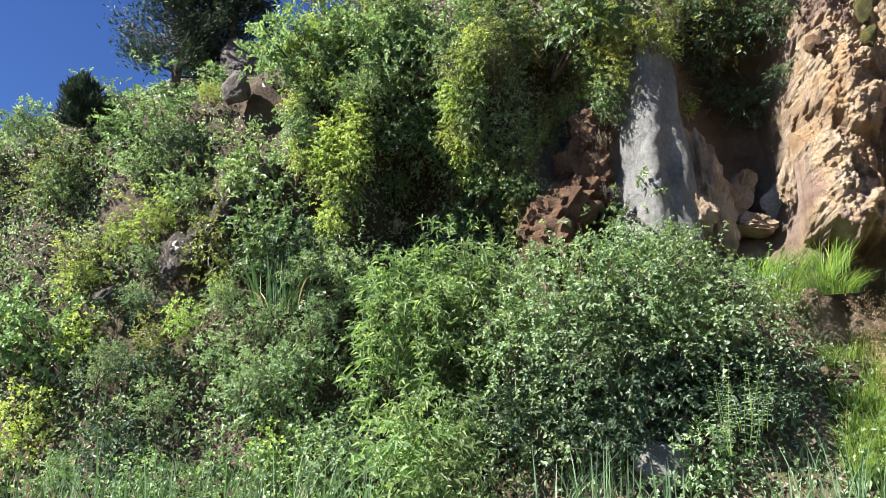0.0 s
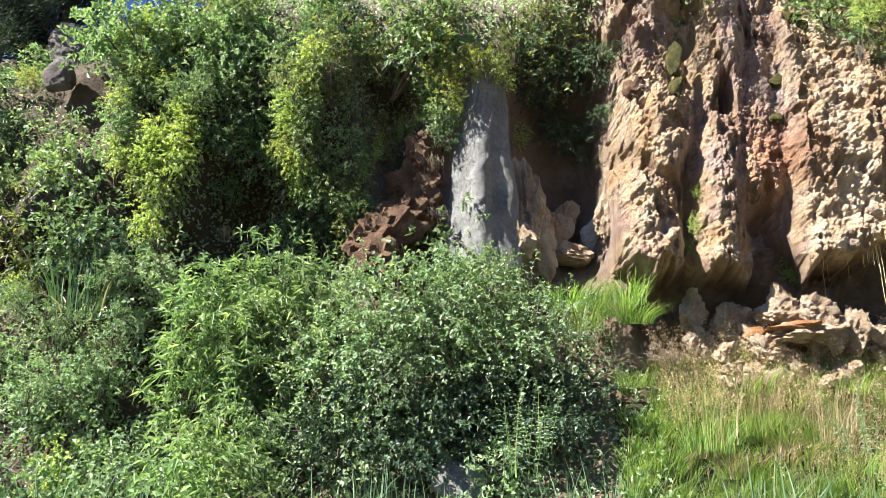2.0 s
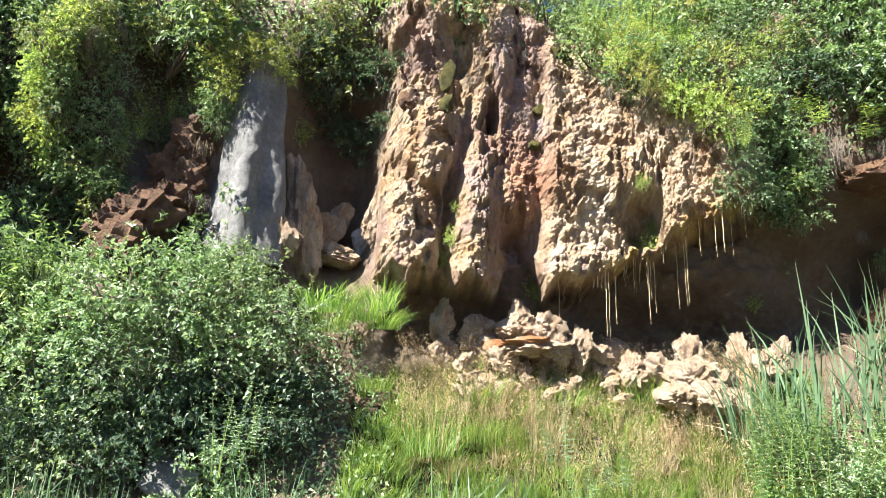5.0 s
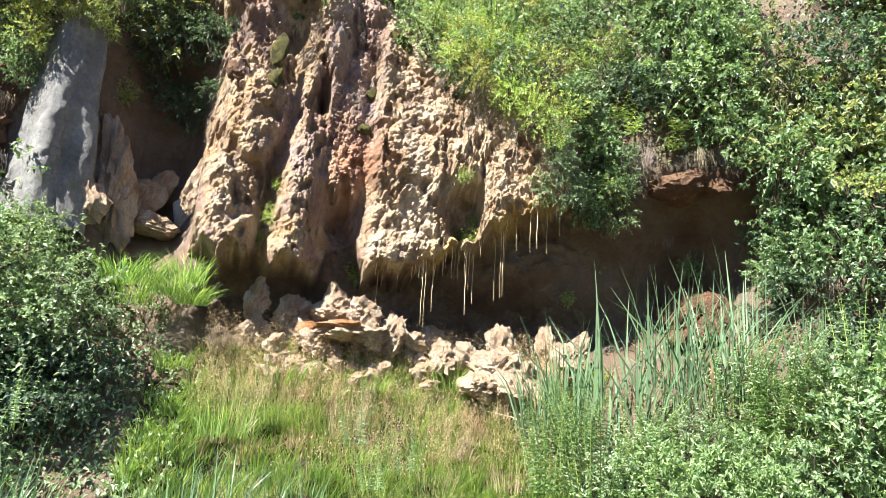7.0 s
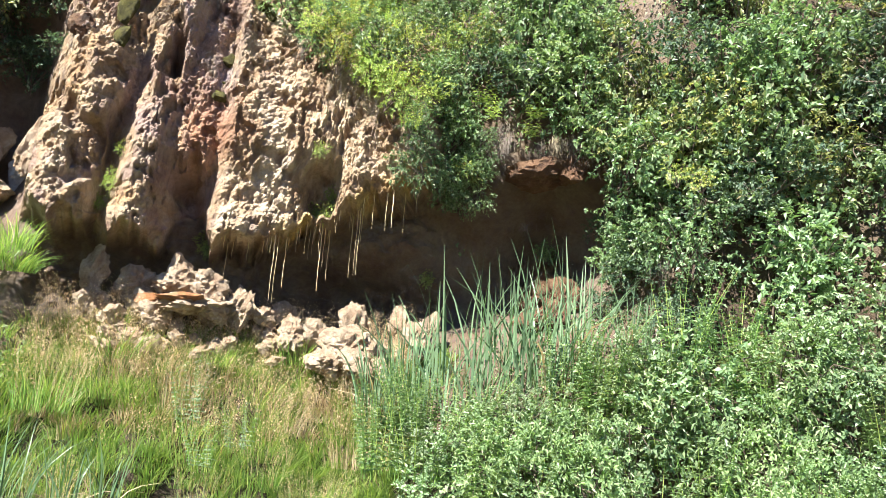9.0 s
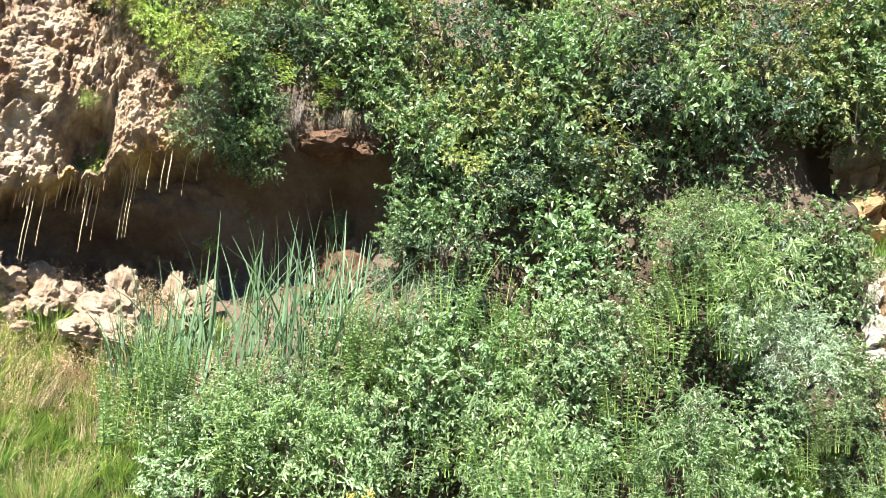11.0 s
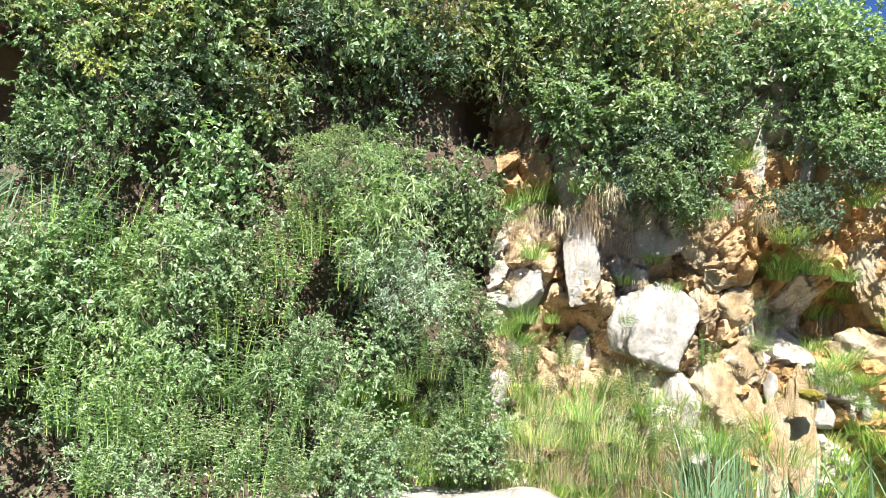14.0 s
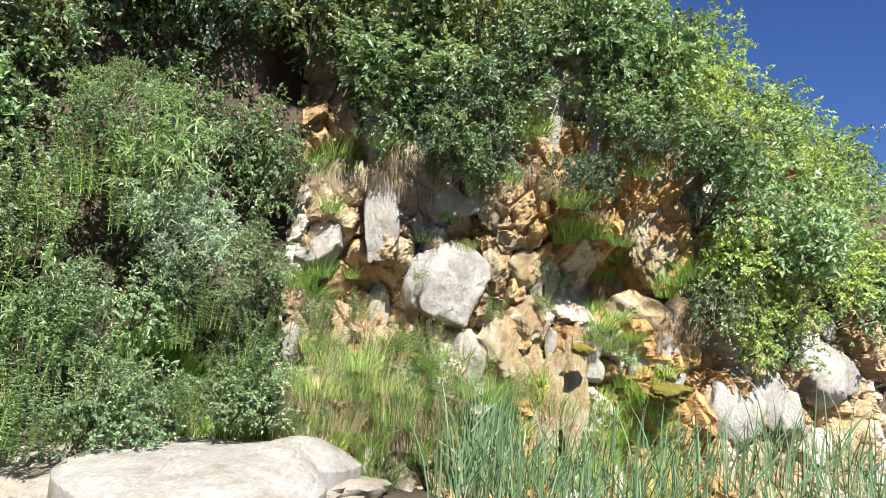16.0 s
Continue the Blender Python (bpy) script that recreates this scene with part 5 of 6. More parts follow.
WEST, SPRING, MIDDLE, EAST = "plants of the western slope", "plants round the spring", "plants of the middle slope", "plants of the eastern outcrop"
for models, rows, out, group in (
        (VINES + VINES[:1], VINE_AT, 0.25, WEST), (VINES[1:] + GREENS, IVY_AT, 0.3, WEST), (OLIVES, OLIVE_AT, 0.4, WEST), (GOLDS, GOLD_AT, 0.5, SPRING),
        (GOLDS, GOLDW_AT, 0.3, WEST), (OLIVES, TOPLEFT_AT, 0.3, SPRING), (TALLS + OLIVES, SPRAY_AT, 0.3, SPRING), (GREENS + OLIVES + GOLDS, NOOK_AT, 0.35, SPRING), (DARKS, DARK_AT, 0.25, SPRING),
        (WILLOWS, WILLOW_AT, 0.9, WEST), (ROSES, ROSE_AT, 1.15, WEST), (DARKS, ROSE_SHADE_AT, 0.5, WEST), (GREENS + OLIVES, TOPGAP_AT, 0.2, SPRING), (REEDS, CATTAIL_H, 2.4, EAST), (PALES, PALE_AT, 0.8, WEST), (SPRIGS, SPRIG_AT, 1.5, WEST),
        (TUFTS, TUFT_AT, 0.6, SPRING), (REEDS, CATTAIL_W, 0.7, WEST), (REEDS, CATTAIL_F, 1.9, WEST), (REEDS, CATTAIL_S, 1.9, SPRING),
        (REEDS, CATTAIL_M, 0.9, MIDDLE), (HERBS + HERBS + PALES + MINTS, HERB_M, 1.1, MIDDLE), (HERBS + MINTS + PALES + GREENS, HERB_O, 1.1, MIDDLE), (HERBS + MINTS + PALES + WILLOWS, HERB_N, 1.1, MIDDLE),
        (HERBS, HERB_P, 1.2, MIDDLE), (MINTS, MINT_AT, 0.8, MIDDLE), (SILVERS, SILVER_AT, 1.0, MIDDLE), (TALLS, TALL_AT, 0.3, SPRING), (TALLS, BROW_AT, 0.7, SPRING), (GREENS + BRIGHTS, CREST_AT, 0.3, SPRING), (PALES + HERBS + GREENS, SLOPE_AT, 0.95, MIDDLE), (HERBS + PALES, FOOT_AT, 0.45, EAST), (PALES + BRIGHTS + OLIVES, WESTFILL_AT, 0.35, WEST), (TALLS + BRIGHTS + GOLDS, RIM_AT, 0.55, SPRING), (DARKS + GREENS, EDGE_AT, 0.4, MIDDLE),
        (GOLDS + BRIGHTS, GOLDEN_AT, 0.35, SPRING), (GREENS, UNDER_AT, 0.3, SPRING), (SPIKES, SPIKE_AT, 0.4, SPRING), (BRIGHTS, SMALL_AT, 0.1, SPRING),
        (YELLOWS, FLOWER_AT, 1.55, MIDDLE), (OLIVES + PALES, FILLW_AT, 0.2, WEST), (BRIGHTS + GOLDS + GREENS, LIPTOP_AT, 0.5, SPRING), (HERBS + PALES, HERB_Q, 1.3, EAST), (GREENS + PALES, FILLE_AT, 0.4, MIDDLE), (BLOOMS, BLOOM_AT, 2.0, MIDDLE), (DARKS + GREENS + DARKS + OLIVES, FACE_AT, 0.5, MIDDLE),
        (GREENS + OLIVES, FACE_E, 0.5, EAST), (BRIGHTS + GREENS, HILL_AT, 0.5, EAST), (DARKS + GREENS, HILL_D, 0.5, EAST),
        (TUFTS, GRASS_E, 0.25, EAST), (MEADOW, GRASS_F, 1.0, EAST),
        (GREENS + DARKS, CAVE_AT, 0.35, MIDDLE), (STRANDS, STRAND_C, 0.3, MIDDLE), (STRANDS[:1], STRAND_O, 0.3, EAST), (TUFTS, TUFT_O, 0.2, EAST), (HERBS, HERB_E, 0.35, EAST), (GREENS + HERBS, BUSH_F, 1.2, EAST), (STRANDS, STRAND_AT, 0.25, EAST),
        (STRANDS, STRAND_W, 0.4, WEST), (STRANDS, STRAND_M, 0.3, MIDDLE), (REEDS, CATTAIL_E, 2.0, EAST), (REEDS, CATTAIL_G, 1.2, EAST)):
    kept = [row for row in rows if row[2] < 0.35 or not any(abs(row[0] - a) < w and abs(row[1] - b) < h for a, b, w, h in GAPS)]
    spread_copies(models, [(*row, -1, out) for row in kept], len(rows), group, used)

BARE = [(1.5, 4.3, 0.6, 1.2), (2.8, 5.0, 0.5, 1.4), (4.0, 5.0, 0.9, 1.6), (7.2, 5.0, 2.7, 2.5), (8.4, 3.0, 2.4, 1.0), (11.4, 4.0, 1.2, 1.3),
        (18.3, 5.2, 0.6, 0.8), (20.3, 2.6, 2.3, 1.9), (23.6, 2.2, 1.8, 2.4), (26.2, 0.9, 2.4, 1.0), (-3.9, 4.2, 0.5, 0.7), (-3.1, 6.9, 0.6, 0.6)]
ALL = GREENS + DARKS + BRIGHTS + PALES + OLIVES
spread_copies(ALL, scatter(-13, -2.6, 0.6, 7.4, 1.15, 5, 1.1, BARE), 6, WEST, used)
spread_copies(GREENS + PALES + ROSES, scatter(-3, 3.5, 0.3, 3.2, 1.15, 7, 1.2, BARE), 8, WEST, used)
spread_copies(GREENS + OLIVES, scatter(-1.7, 19, 7.7, 9.3, 1.25, 9, 1.25, BARE), 10, "shrubs along the brow", used)
spread_copies(GREENS + DARKS + OLIVES, scatter(12.4, 18.4, 2.4, 5.6, 1.3, 11, 1.2, BARE), 12, MIDDLE, used)
spread_copies(GREENS + BRIGHTS, scatter(19, 34, 5.6, 7.4, 1.3, 13, 1.3, BARE), 14, EAST, used)
spread_copies(GREENS + BRIGHTS, scatter(26.5, 36, 1.6, 5.4, 1.5, 15, 1.3, BARE), 16, EAST, used)
spread_copies(MEADOW, scatter(5.0, 9.6, 0.1, 2.4, 0.75, 17, 1.0, ()), 18, "meadow grass below the spring", used)
spread_copies(MEADOW + TUFTS, scatter(16.5, 22.5, -0.2, 1.0, 0.7, 19, 0.9, ()), 20, "meadow grass below the outcrop", used)
spread_copies(SAGES, [(6.9, 1.35, 0.9, -1, 0.5), (7.1, 0.9, 0.8, -1, 0.6), (3.5, 1.4, 0.8, -1, 1.2), (3.2, 1.2, 0.9, -1, 1.3), (7.4, 1.1, 0.7, -1, 0.6)], 21, SPRING, used)


def leaf_cover(name, u0, u1, z0, z1, count, seed, material, size, label):
    """Low leaves that cover the earth between the shrubs."""
    r = np.random.RandomState(seed)
    u, z = r.uniform(u0, u1, count), r.uniform(z0, z1, count)
    keep = fractal(u * 1.5, z * 1.5, seed) > 0.36
    for a, b, w, h in BARE:
        keep &= ~((np.abs(u - a) < w) & (np.abs(z - b) < h))
    keep &= ~((curtain(u, z) > 0.2) & (z > 2.2) & (z < 7.3))
    u, z = u[keep], z[keep]
    p, n = face(u, z)
    p = p + n * r.uniform(0.0, 0.16, len(u))[:, None]
    v, f = leaves(p, n * 0.5 + r.normal(size=p.shape), n + np.array([0, 0, 0.8]) + r.normal(size=p.shape) * 0.5, size * r.uniform(0.6, 1.2, len(u)), 0.5, 0.2, 0.3)
    tagged(mesh_object(name, v, f, material), label, "undergrowth", kind="stuff")


def sward(name, u0, u1, z0, z1, clumps, per, seed, material, height, label):
    """Tussocks of arching blades, each tussock with its own height and lean."""
    r = np.random.RandomState(seed)
    u, z = r.uniform(u0, u1, clumps), r.uniform(z0, z1, clumps)
    keep = fractal(u * 1.3, z * 1.3, seed) > 0.33
    u, z = u[keep], z[keep]
    p, n = face(u, z)
    k = len(u)
    a = r.uniform(0, 2 * math.pi, (k, per))
    ray = np.stack([np.cos(a), np.sin(a), 0 * a], -1)
    foot = p[:, None] + ray * (0.09 * np.sqrt(r.uniform(0, 1, (k, per))))[..., None] - np.array([0, 0, 0.05])
    way = ray + 0.6 * n[:, None] + r.normal(size=(k, 1, 3)) * [0.5, 0.5, 0] + r.normal(size=(k, per, 3)) * [0.3, 0.3, 0]
    h = height * r.uniform(0.65, 1.25, (k, 1)) * r.uniform(0.55, 1.15, (k, per))
    v, f = blades(foot.reshape(-1, 3), way.reshape(-1, 3), h.ravel(), 0.013 * r.uniform(0.7, 1.3, k * per), 0.85 * r.uniform(0.3, 1.5, k * per), seed + 1, 3)
    tagged(mesh_object(name, v, f, material), label, "grass", kind="stuff")


def seed_haze(name, u0, u1, z0, z1, count, seed, label):
    """Fine nodding stalks with loose tan panicles standing above the grass."""
    r = np.random.RandomState(seed)
    u, z = r.uniform(u0, u1, count), z0 + (z1 - z0) * r.beta(2.2, 1.1, count)
    keep = fractal(u * 1.1, z * 1.6, seed) > 0.36
    p, n = face(u[keep], z[keep])
    k = len(p)
    h = r.uniform(0.32, 0.62, k)
    sway = unit(n * 0.5 + r.normal(size=(k, 3)) * [0.6, 0.6, 0]) * [1, 1, 0] * 0.32
    s = np.linspace(0, 1, 4)[None, :, None]
    up = np.array([0, 0, 1.0])
    v, f = tubes(p[:, None] + sway[:, None] * h[:, None, None] * s ** 2 + up * h[:, None, None] * s, np.full(k, 0.0022), 3)
    top = empty(name)
    mesh_object("stalk_tuft", v, f, SEED, False, top)
    m = 22
    q = r.uniform(0.55, 1.05, (k, m))
    pos = p[:, None] + sway[:, None] * (h[:, None] * q ** 2)[..., None] + up * (h[:, None] * q)[..., None] + r.normal(size=(k, m, 3)) * [0.035, 0.035, 0.02]
    v, f = leaves(pos.reshape(-1, 3), r.normal(size=(k * m, 3)) + [0, 0, 0.2], r.normal(size=(k * m, 3)), r.uniform(0.016, 0.032, k * m), 0.32)
    mesh_object("seed_tuft", v, f, SEED, False, top)
    for o in top.children:
        o["kind"] = "stuff"
    tagged(top, label, "grass", kind="stuff")


sward("meadow_sward", 4.5, 10.2, -0.3, 2.45, 1250, 30, 5, BLADE, 0.36, "thick tussocks of green grass on the slope below the spring")
sward("dry_sward", 5.0, 9.8, 1.1, 2.5, 260, 22, 6, STRAW, 0.34, "dry tan grass among the green")
seed_haze("seeding_grass", 4.9, 9.7, 0.6, 2.5, 1500, 16, "haze of tan seed heads above the meadow grass")
sward("meadow_sward", 16.5, 24.0, -0.4, 1.3, 620, 28, 7, BLADE, 0.36, "thick green grass below the outcrop")
sward("dry_sward", 18.5, 22.5, -0.2, 1.7, 200, 22, 8, STRAW, 0.34, "dry straw grass below the outcrop")
seed_haze("seeding_grass", 18.4, 22.0, -0.2, 1.5, 420, 17, "haze of tan seed heads below the outcrop")
leaf_cover("undergrowth", -14, -2, 0.0, 8.5, 34000, 1, PALE, 0.075, "low green undergrowth covering the western slope")
leaf_cover("undergrowth", -2, 5, -0.3, 9.0, 28000, 2, PALE, 0.08, "low pale green undergrowth below the rock")
leaf_cover("undergrowth", 9.8, 18.5, -0.3, 9.0, 14000, 3, GREEN, 0.075, "low green undergrowth between the shrubs")
leaf_cover("undergrowth", 18.5, 36, 3.5, 8.0, 30000, 4, GREEN, 0.085, "low green undergrowth on the eastern brow")


# ---- stones ----
def noise3(d, scale, shift, seed, octaves=4):
    """Noise over places in space, from three flat ones."""
    x, y, z = (d * scale + shift).T
    return (fractal(x + 0.3 * z, y - 0.2 * z, seed, octaves) + fractal(y + 0.3 * x, z - 0.2 * x, seed + 3, octaves) + fractal(z + 0.3 * y, x - 0.2 * y, seed + 7, octaves)) / 3 - 0.5


def stone(name, seed, width, height, material, label, group, depth=0.9, cuts=16, rough=0.07, level=4):
    """A weathered block: a ball with worn flat faces, lumps, pits and fissures."""
    bm = bmesh.new()
    bmesh.ops.create_icosphere(bm, subdivisions=level, radius=1.0)
    r = np.random.RandomState(seed)
    d = np.array([v.co[:] for v in bm.verts])
    planes, dist = sphere_points(r, cuts), r.uniform(0.50, 0.85, cuts)
    press = np.clip(d @ planes.T, 0, None) / dist
    reach = np.minimum((press ** 18).sum(1) ** (-1 / 18), 1.0)
    a = r.uniform(0, 50)
    fissure = smooth(0.035, 0.0, np.abs(noise3(d, 1.6, a, seed + 21, 3))) + 0.6 * smooth(0.03, 0.0, np.abs(noise3(d, 3.4, a, seed + 25, 3)))
    lumps = noise3(d, 2.2, a, seed) * 5.0 + noise3(d, 6, a, seed + 9) * 3.2 + noise3(d, 15, a, seed + 13) * 1.7
    knobs = 0.5 - cells(d[:, 0] * 3.6 + d[:, 2] * 2 + a, d[:, 1] * 3.6 - d[:, 2] * 2.6, seed + 3)
    grow = 1 + rough * lumps + 2.4 * np.maximum(rough - 0.06, 0) * knobs - (0.04 if rough < 0.06 else 0.09) * fissure
    co = d * (reach * np.maximum(grow, 0.3))[:, None] * np.array([width * 0.5 * depth, width * 0.60, height * 0.60])
    for v, c in zip(bm.verts, co):
        v.co = c
    for f in bm.faces:
        f.smooth = True
    me = bpy.data.meshes.new(name)
    bm.to_mesh(me)
    bm.free()
    me.set_sharp_from_angle(angle=radians(38))
    me.materials.append(material)
    return tagged(new(name, me), label, "rock", group)


def pillar(u, z0, z1, width, out, material, label, group):
    """A tall sheer buttress of smooth rock with a lit edge, a slanting ledge and shallow scoops."""
    rows, cols = 110, 70
    s, a = np.meshgrid(np.linspace(0, 1, rows), np.linspace(-1.75, 1.75, cols), indexing="ij")
    z = z0 + (z1 - z0) * s
    ledge = 0.44 + 0.10 * np.sin(a * 1.4 + 0.5) + 0.05 * (fractal(a * 2, a * 0, 5, 3) - 0.5)
    foot = 0.07 * smooth(ledge + 0.03, ledge - 0.02, s) + 0.08 * smooth(0.2, 0.0, s)
    scoop = 0.22 * np.exp(-((a - 0.55) / 0.28) ** 2 - ((s - 0.34) / 0.16) ** 2) + 0.12 * np.exp(-((a + 0.3) / 0.3) ** 2 - ((s - 0.62) / 0.10) ** 2)
    grain = 0.20 * (fractal(a * 1.1, s * 3.2, 7, 4) - 0.5) + 0.10 * (fractal(a * 3, s * 9, 8, 3) - 0.5) + 0.03 * (fractal(a * 14, s * 34, 9, 3) - 0.5)
    crack = 0.06 * smooth(0.025, 0.0, np.abs(fractal(a * 1.3, s * 2.4, 12, 3) - 0.5))
    edge = 1.0 / (np.abs(np.cos(a + 1.03)) ** 7 + np.abs(np.sin(a + 1.03)) ** 7) ** (1 / 7)
    q = width * 0.5 * edge * (1.0 - 0.22 * s + foot - scoop + grain - crack)
    q = q * np.sqrt(1 - np.clip((s - 0.9) / 0.1, 0, 1) ** 2)
    p, n = surface(np.array([u]), np.array([0.5 * (z0 + z1)]))
    n, t = n[0], np.array([-n[0][1], n[0][0], 0.0])
    place_of = p[0] + n * out
    v = np.stack([place_of[0] + q * (np.cos(a) * n[0] + np.sin(a) * t[0]), place_of[1] + q * (np.cos(a) * n[1] + np.sin(a) * t[1]), z], -1)
    return tagged(mesh_object("grey_pillar", v.reshape(-1, 3), grid_faces(rows, cols)[:, ::-1], material, True), label, "rock", group)


def lay_stones(name, rows, out, material, label, group, seed, **kw):
    r = np.random.RandomState(seed)
    for k, (u, z, w, h, tilt) in enumerate(rows):
        ob = stone(name, seed * 100 + k, w * 1.08, h * 1.08, material, label, group, level=5 if w * h > 0.55 else 4 if w * h > 0.12 else 3, **kw)
        p, n = surface(np.array([u]), np.array([z]))
        yaw = math.atan2(n[0][1], n[0][0]) + radians(r.uniform(-18, 18))
        ob.matrix_basis = Matrix.Translation(p[0] + n[0] * out) @ Matrix.Rotation(yaw, 4, "Z") @ Matrix.Rotation(radians(-tilt), 4, "X")


pillar(2.78, 3.7, 6.8, 0.74, 0.10, GREY, "smooth grey rock pillar standing against the cliff", "grey rocks")
lay_stones("grey_rock", GREY_AT, 0.06, GREY, "rounded grey rock at the foot of the pillar", "grey rocks", 5, rough=0.07, cuts=8)
lay_stones("grey_rock", GREYLOW_AT, 0.2, GREY, "grey rock half hidden under a rose bush", "grey rocks", 2)
lay_stones("spur_rock", SPUR_AT, 0.35, TUFA_STONE, "pointed knobbly rock spur below the hollow", "rock spurs", 3, rough=0.16)
lay_stones("mineral_crust", CRUST_AT, 0.1, LIME, "white mineral crust deposited by trickling water", "mineral crusts", 14, rough=0.12)
lay_stones("brown_rock", BROWN_AT, 0.35, BROWN, "rust-brown mossy rock in a stack", "brown rock stack", 4, rough=0.24)
lay_stones("wet_rock", WETROCK_AT, 0.2, WET, "dark wet glistening rock with trickling water", "wet rocks", 5, rough=0.16)
lay_stones("dark_rock", DARKROCK_AT, 0.3, GREY_DARK, "dark grey weathered rock on the brow", "dark rocks", 6)
rr = np.random.RandomState(70)
SMALL_RUBBLE = [(rr.uniform(5.7, 9.9), rr.uniform(2.15, 2.75), rr.uniform(0.12, 0.30), rr.uniform(0.10, 0.26), rr.uniform(-25, 25)) for k in range(46)]
lay_stones("rubble_stone", RUBBLE_AT + RUBBLE_AT_B, 0.36, TUFA_STONE, "knobbly tan rubble stone at the foot of the spring", "rubble below the spring", 7, rough=0.24)
lay_stones("rubble_stone", SMALL_RUBBLE, 0.14, TUFA_STONE, "small broken tan stone in the rubble", "rubble below the spring", 15, rough=0.26)
lay_stones("rusty_ledge", ORANGE_AT, 0.5, ORANGE, "flat stone stained orange by iron water", "rusty stones", 16, rough=0.16)
lay_stones("reddish_stone", RED_AT, 0.3, BROWN, "reddish-brown crumbling stone under the ledge", "reddish stones", 8, rough=0.14)
lay_stones("white_rock", WHITE_AT + WHITE_AT_B, 0.0, LIME, "sunlit white limestone block with fissures", "white limestone blocks", 9, rough=0.045, cuts=12)
lay_stones("moss_cushion", MOSS_AT, 0.42, MOSS, "dark olive moss cushion on the wet stone", "moss cushions", 13, rough=0.15)
lay_stones("ochre_face", TANFACE_AT, 0.0, OCHRE, "broad ochre limestone face of the outcrop", "ochre limestone faces", 17, rough=0.12, depth=0.8, cuts=9)
lay_stones("moss_cushion", MOSSCAP_AT, 0.5, YELLOW_MOSS, "yellow moss cushion growing on a white rock", "moss cushions", 12, rough=0.15)


def boulder(label):
    """A broad worn boulder with a flat top, a hump towards the reeds and a rounded rim."""
    rim = np.radians([-60, -48, -23, 11, 42, 85, 128, 150, 180, 216, 270, 300])
    reach = np.array([1.35, 1.63, 1.70, 1.72, 1.52, 1.45, 1.66, 1.70, 1.85, 1.75, 0.98, 1.35])
    rows, cols = 70, 200
    q, a = np.meshgrid(np.linspace(0, 1, rows), np.linspace(-math.pi / 3, 2 * math.pi - math.pi / 3, cols), indexing="ij")
    edge = np.interp(a, rim, reach) * (1 + 0.06 * (fractal(np.cos(a) * 3 + 7, np.sin(a) * 3, 71) - 0.5))
    r = edge * np.sin(np.clip(q * 1.35, 0, 1) * math.pi / 2) ** 0.9
    x, y = 11.75 + r * np.cos(a), -1.85 + r * np.sin(a)
    top = 0.02 + 0.17 * np.exp(-((x - 12.3) / 0.9) ** 2 - ((y + 2.45) / 0.42) ** 2) - 0.10 * smooth(11.4, 10.0, x) + 0.05 * (fractal(x * 1.2, y * 1.2, 73) - 0.5) + 0.03 * (fractal(x * 5, y * 5, 75) - 0.5)
    z = top - 0.16 * (r / edge) ** 6 - 0.75 * np.clip((q - 0.72) / 0.28, 0, 1) ** 1.3
    crack = smooth(0.02, 0.0, np.abs(fractal(x * 0.9, y * 2.2, 77, 3) - 0.5))
    v = np.stack([x, y, z - 0.03 * crack], -1)
    return tagged(mesh_object("white_boulder", v.reshape(-1, 3), grid_faces(rows, cols), LIME, True), label, "rock")


boulder("large smooth white boulder beside the cattails")
bank = stone("sand_bank", 78, 4.5, 0.9, SAND, "bank of pale sandy earth behind the boulder", "", 0.7, 5, 0.05, 5)
bank.matrix_basis = pose(12.0, -0.9, -0.45, 0, 0, 30)
tagged(bank, category="earth bank")


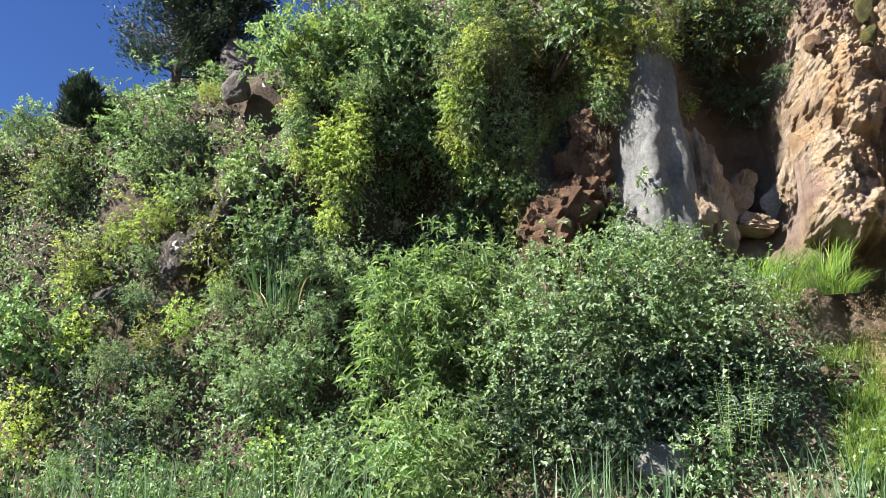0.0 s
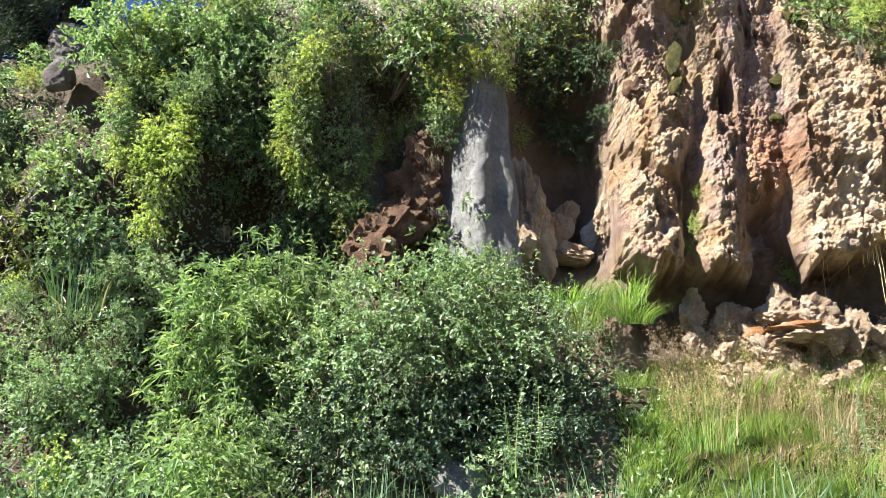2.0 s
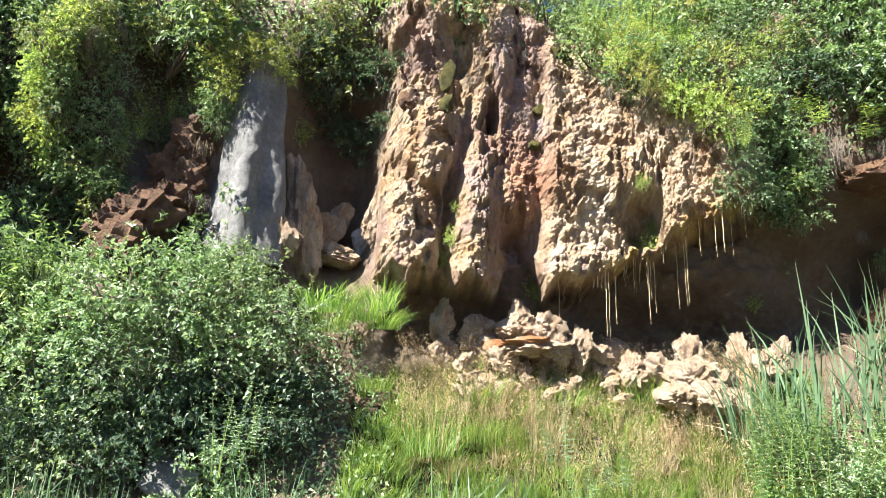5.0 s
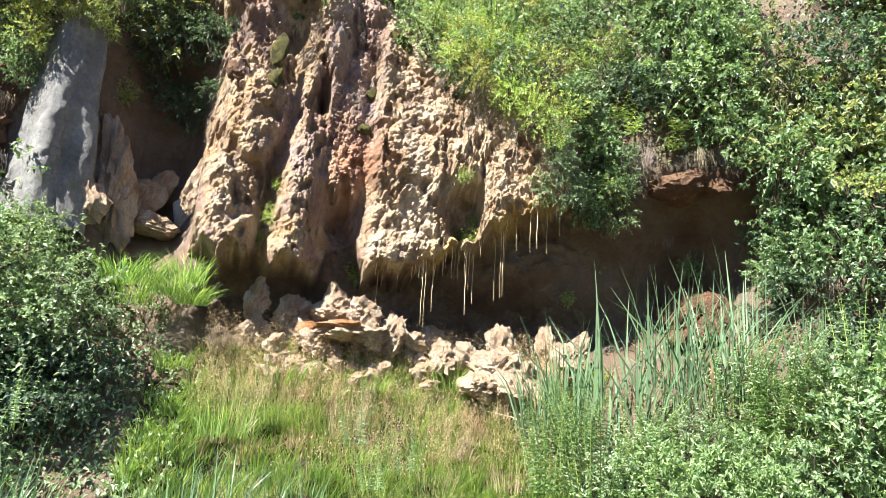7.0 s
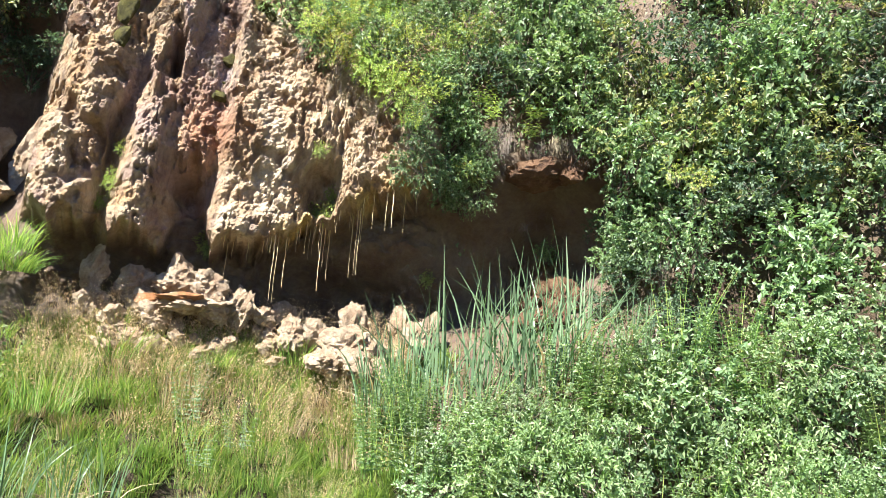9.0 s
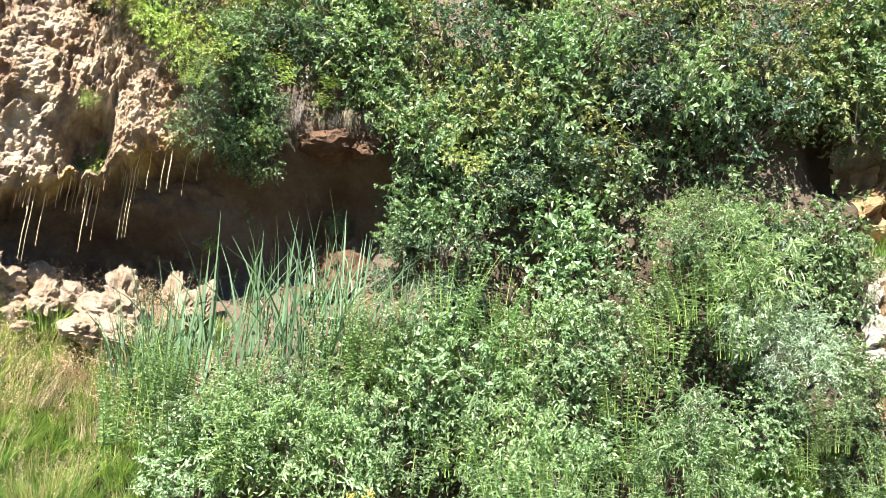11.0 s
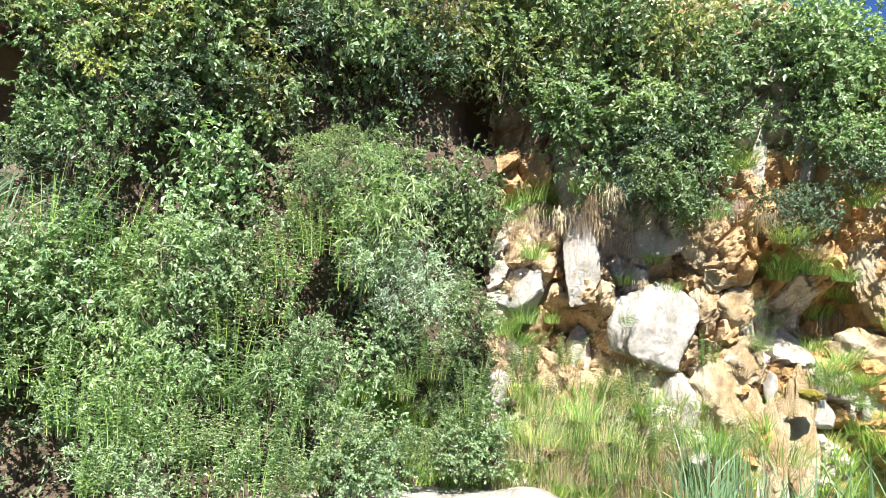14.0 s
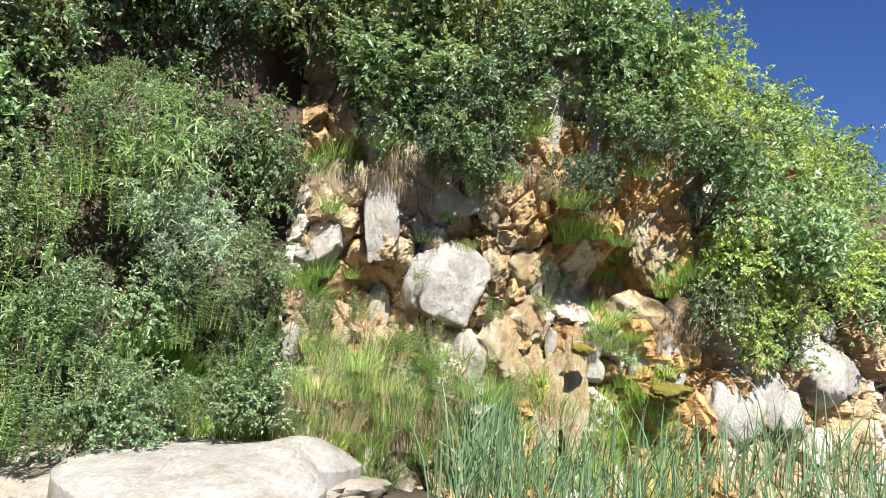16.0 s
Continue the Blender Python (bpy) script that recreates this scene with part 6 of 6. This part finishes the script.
# ---- dripping strands under the lip ----
curtain_of_drips = tagged(empty("drip_curtain"), "thin yellowish dripping strands hanging from the stone lip", "dripping strands")
rd = np.random.RandomState(60)
for k in range(64):
    u = rd.uniform(6.95, 9.75)
    z = float(lip_height(np.array([u]))[0]) + 0.02
    p, n = face(np.array([u]), np.array([z + 0.04]))
    ln = rd.uniform(0.06, 0.28) if rd.rand() < 0.72 else rd.uniform(0.35, 0.95)
    path = p[0] - n[0] * rd.uniform(0.02, 0.10) + np.array([[0, 0, 0.05], [0.004, 0, -0.33 * ln], [-0.004, 0.003, -0.66 * ln], [0, 0, -ln]])
    v, f = tubes(path[None], np.array([rd.uniform(0.005, 0.010)]), 4)
    mesh_object("strand", v, f, SEED, True, curtain_of_drips)


# ---- junipers on the skyline ----
def juniper(seed, height, spread, label):
    r = np.random.RandomState(seed)
    top = empty("juniper_tree")
    s = np.linspace(0, 1, 8)
    trunk = np.stack([0.1 * np.sin(s * 3), 0.06 * np.cos(s * 4), s * height], -1)
    v, f = tubes(trunk[None], np.array([0.09 * height / 2.5]), 8)
    mesh_object("trunk", v, f, BARK, True, top)
    n = 42
    h = r.uniform(0.18, 1.0, n)
    a = r.uniform(0, 6.283, n)
    ln = spread * (1.05 - 0.75 * h) * r.uniform(0.6, 1.15, n)
    root = np.stack([0 * h, 0 * h, h * height], -1)
    end = root + np.stack([np.cos(a) * ln, np.sin(a) * ln, ln * r.uniform(0.15, 0.7, n)], -1)
    t6 = np.linspace(0, 1, 6)[None, :, None]
    v, f = tubes(root[:, None] + (end - root)[:, None] * t6 + r.normal(size=(n, 6, 3)) * 0.02, np.full(n, 0.022), 4)
    mesh_object("limb_work", v, f, BARK, True, top)
    m = 400
    pick = r.uniform(0.3, 1.05, (n, m, 1))
    pos = root[:, None] + (end - root)[:, None] * pick + r.normal(size=(n, m, 3)) * 0.11 * spread / 1.1
    way = unit((end - root)[:, None] + r.normal(size=(n, m, 3)) * 0.6 * ln[:, None, None] + [0, 0, 0.3])
    v, f = leaves(pos.reshape(-1, 3), way.reshape(-1, 3), r.normal(size=(n * m, 3)), r.uniform(0.05, 0.12, n * m), 0.3)
    mesh_object("crown", v, f, NEEDLE, False, top)
    return tagged(top, label, "tree")


for seed, u, z, height, spread in JUNIPERS:
    tree = juniper(seed, height, spread, "dark green juniper tree on the skyline")
    p, n = face(np.array([u]), np.array([z]))
    tree.matrix_basis = Matrix.Translation(p[0])
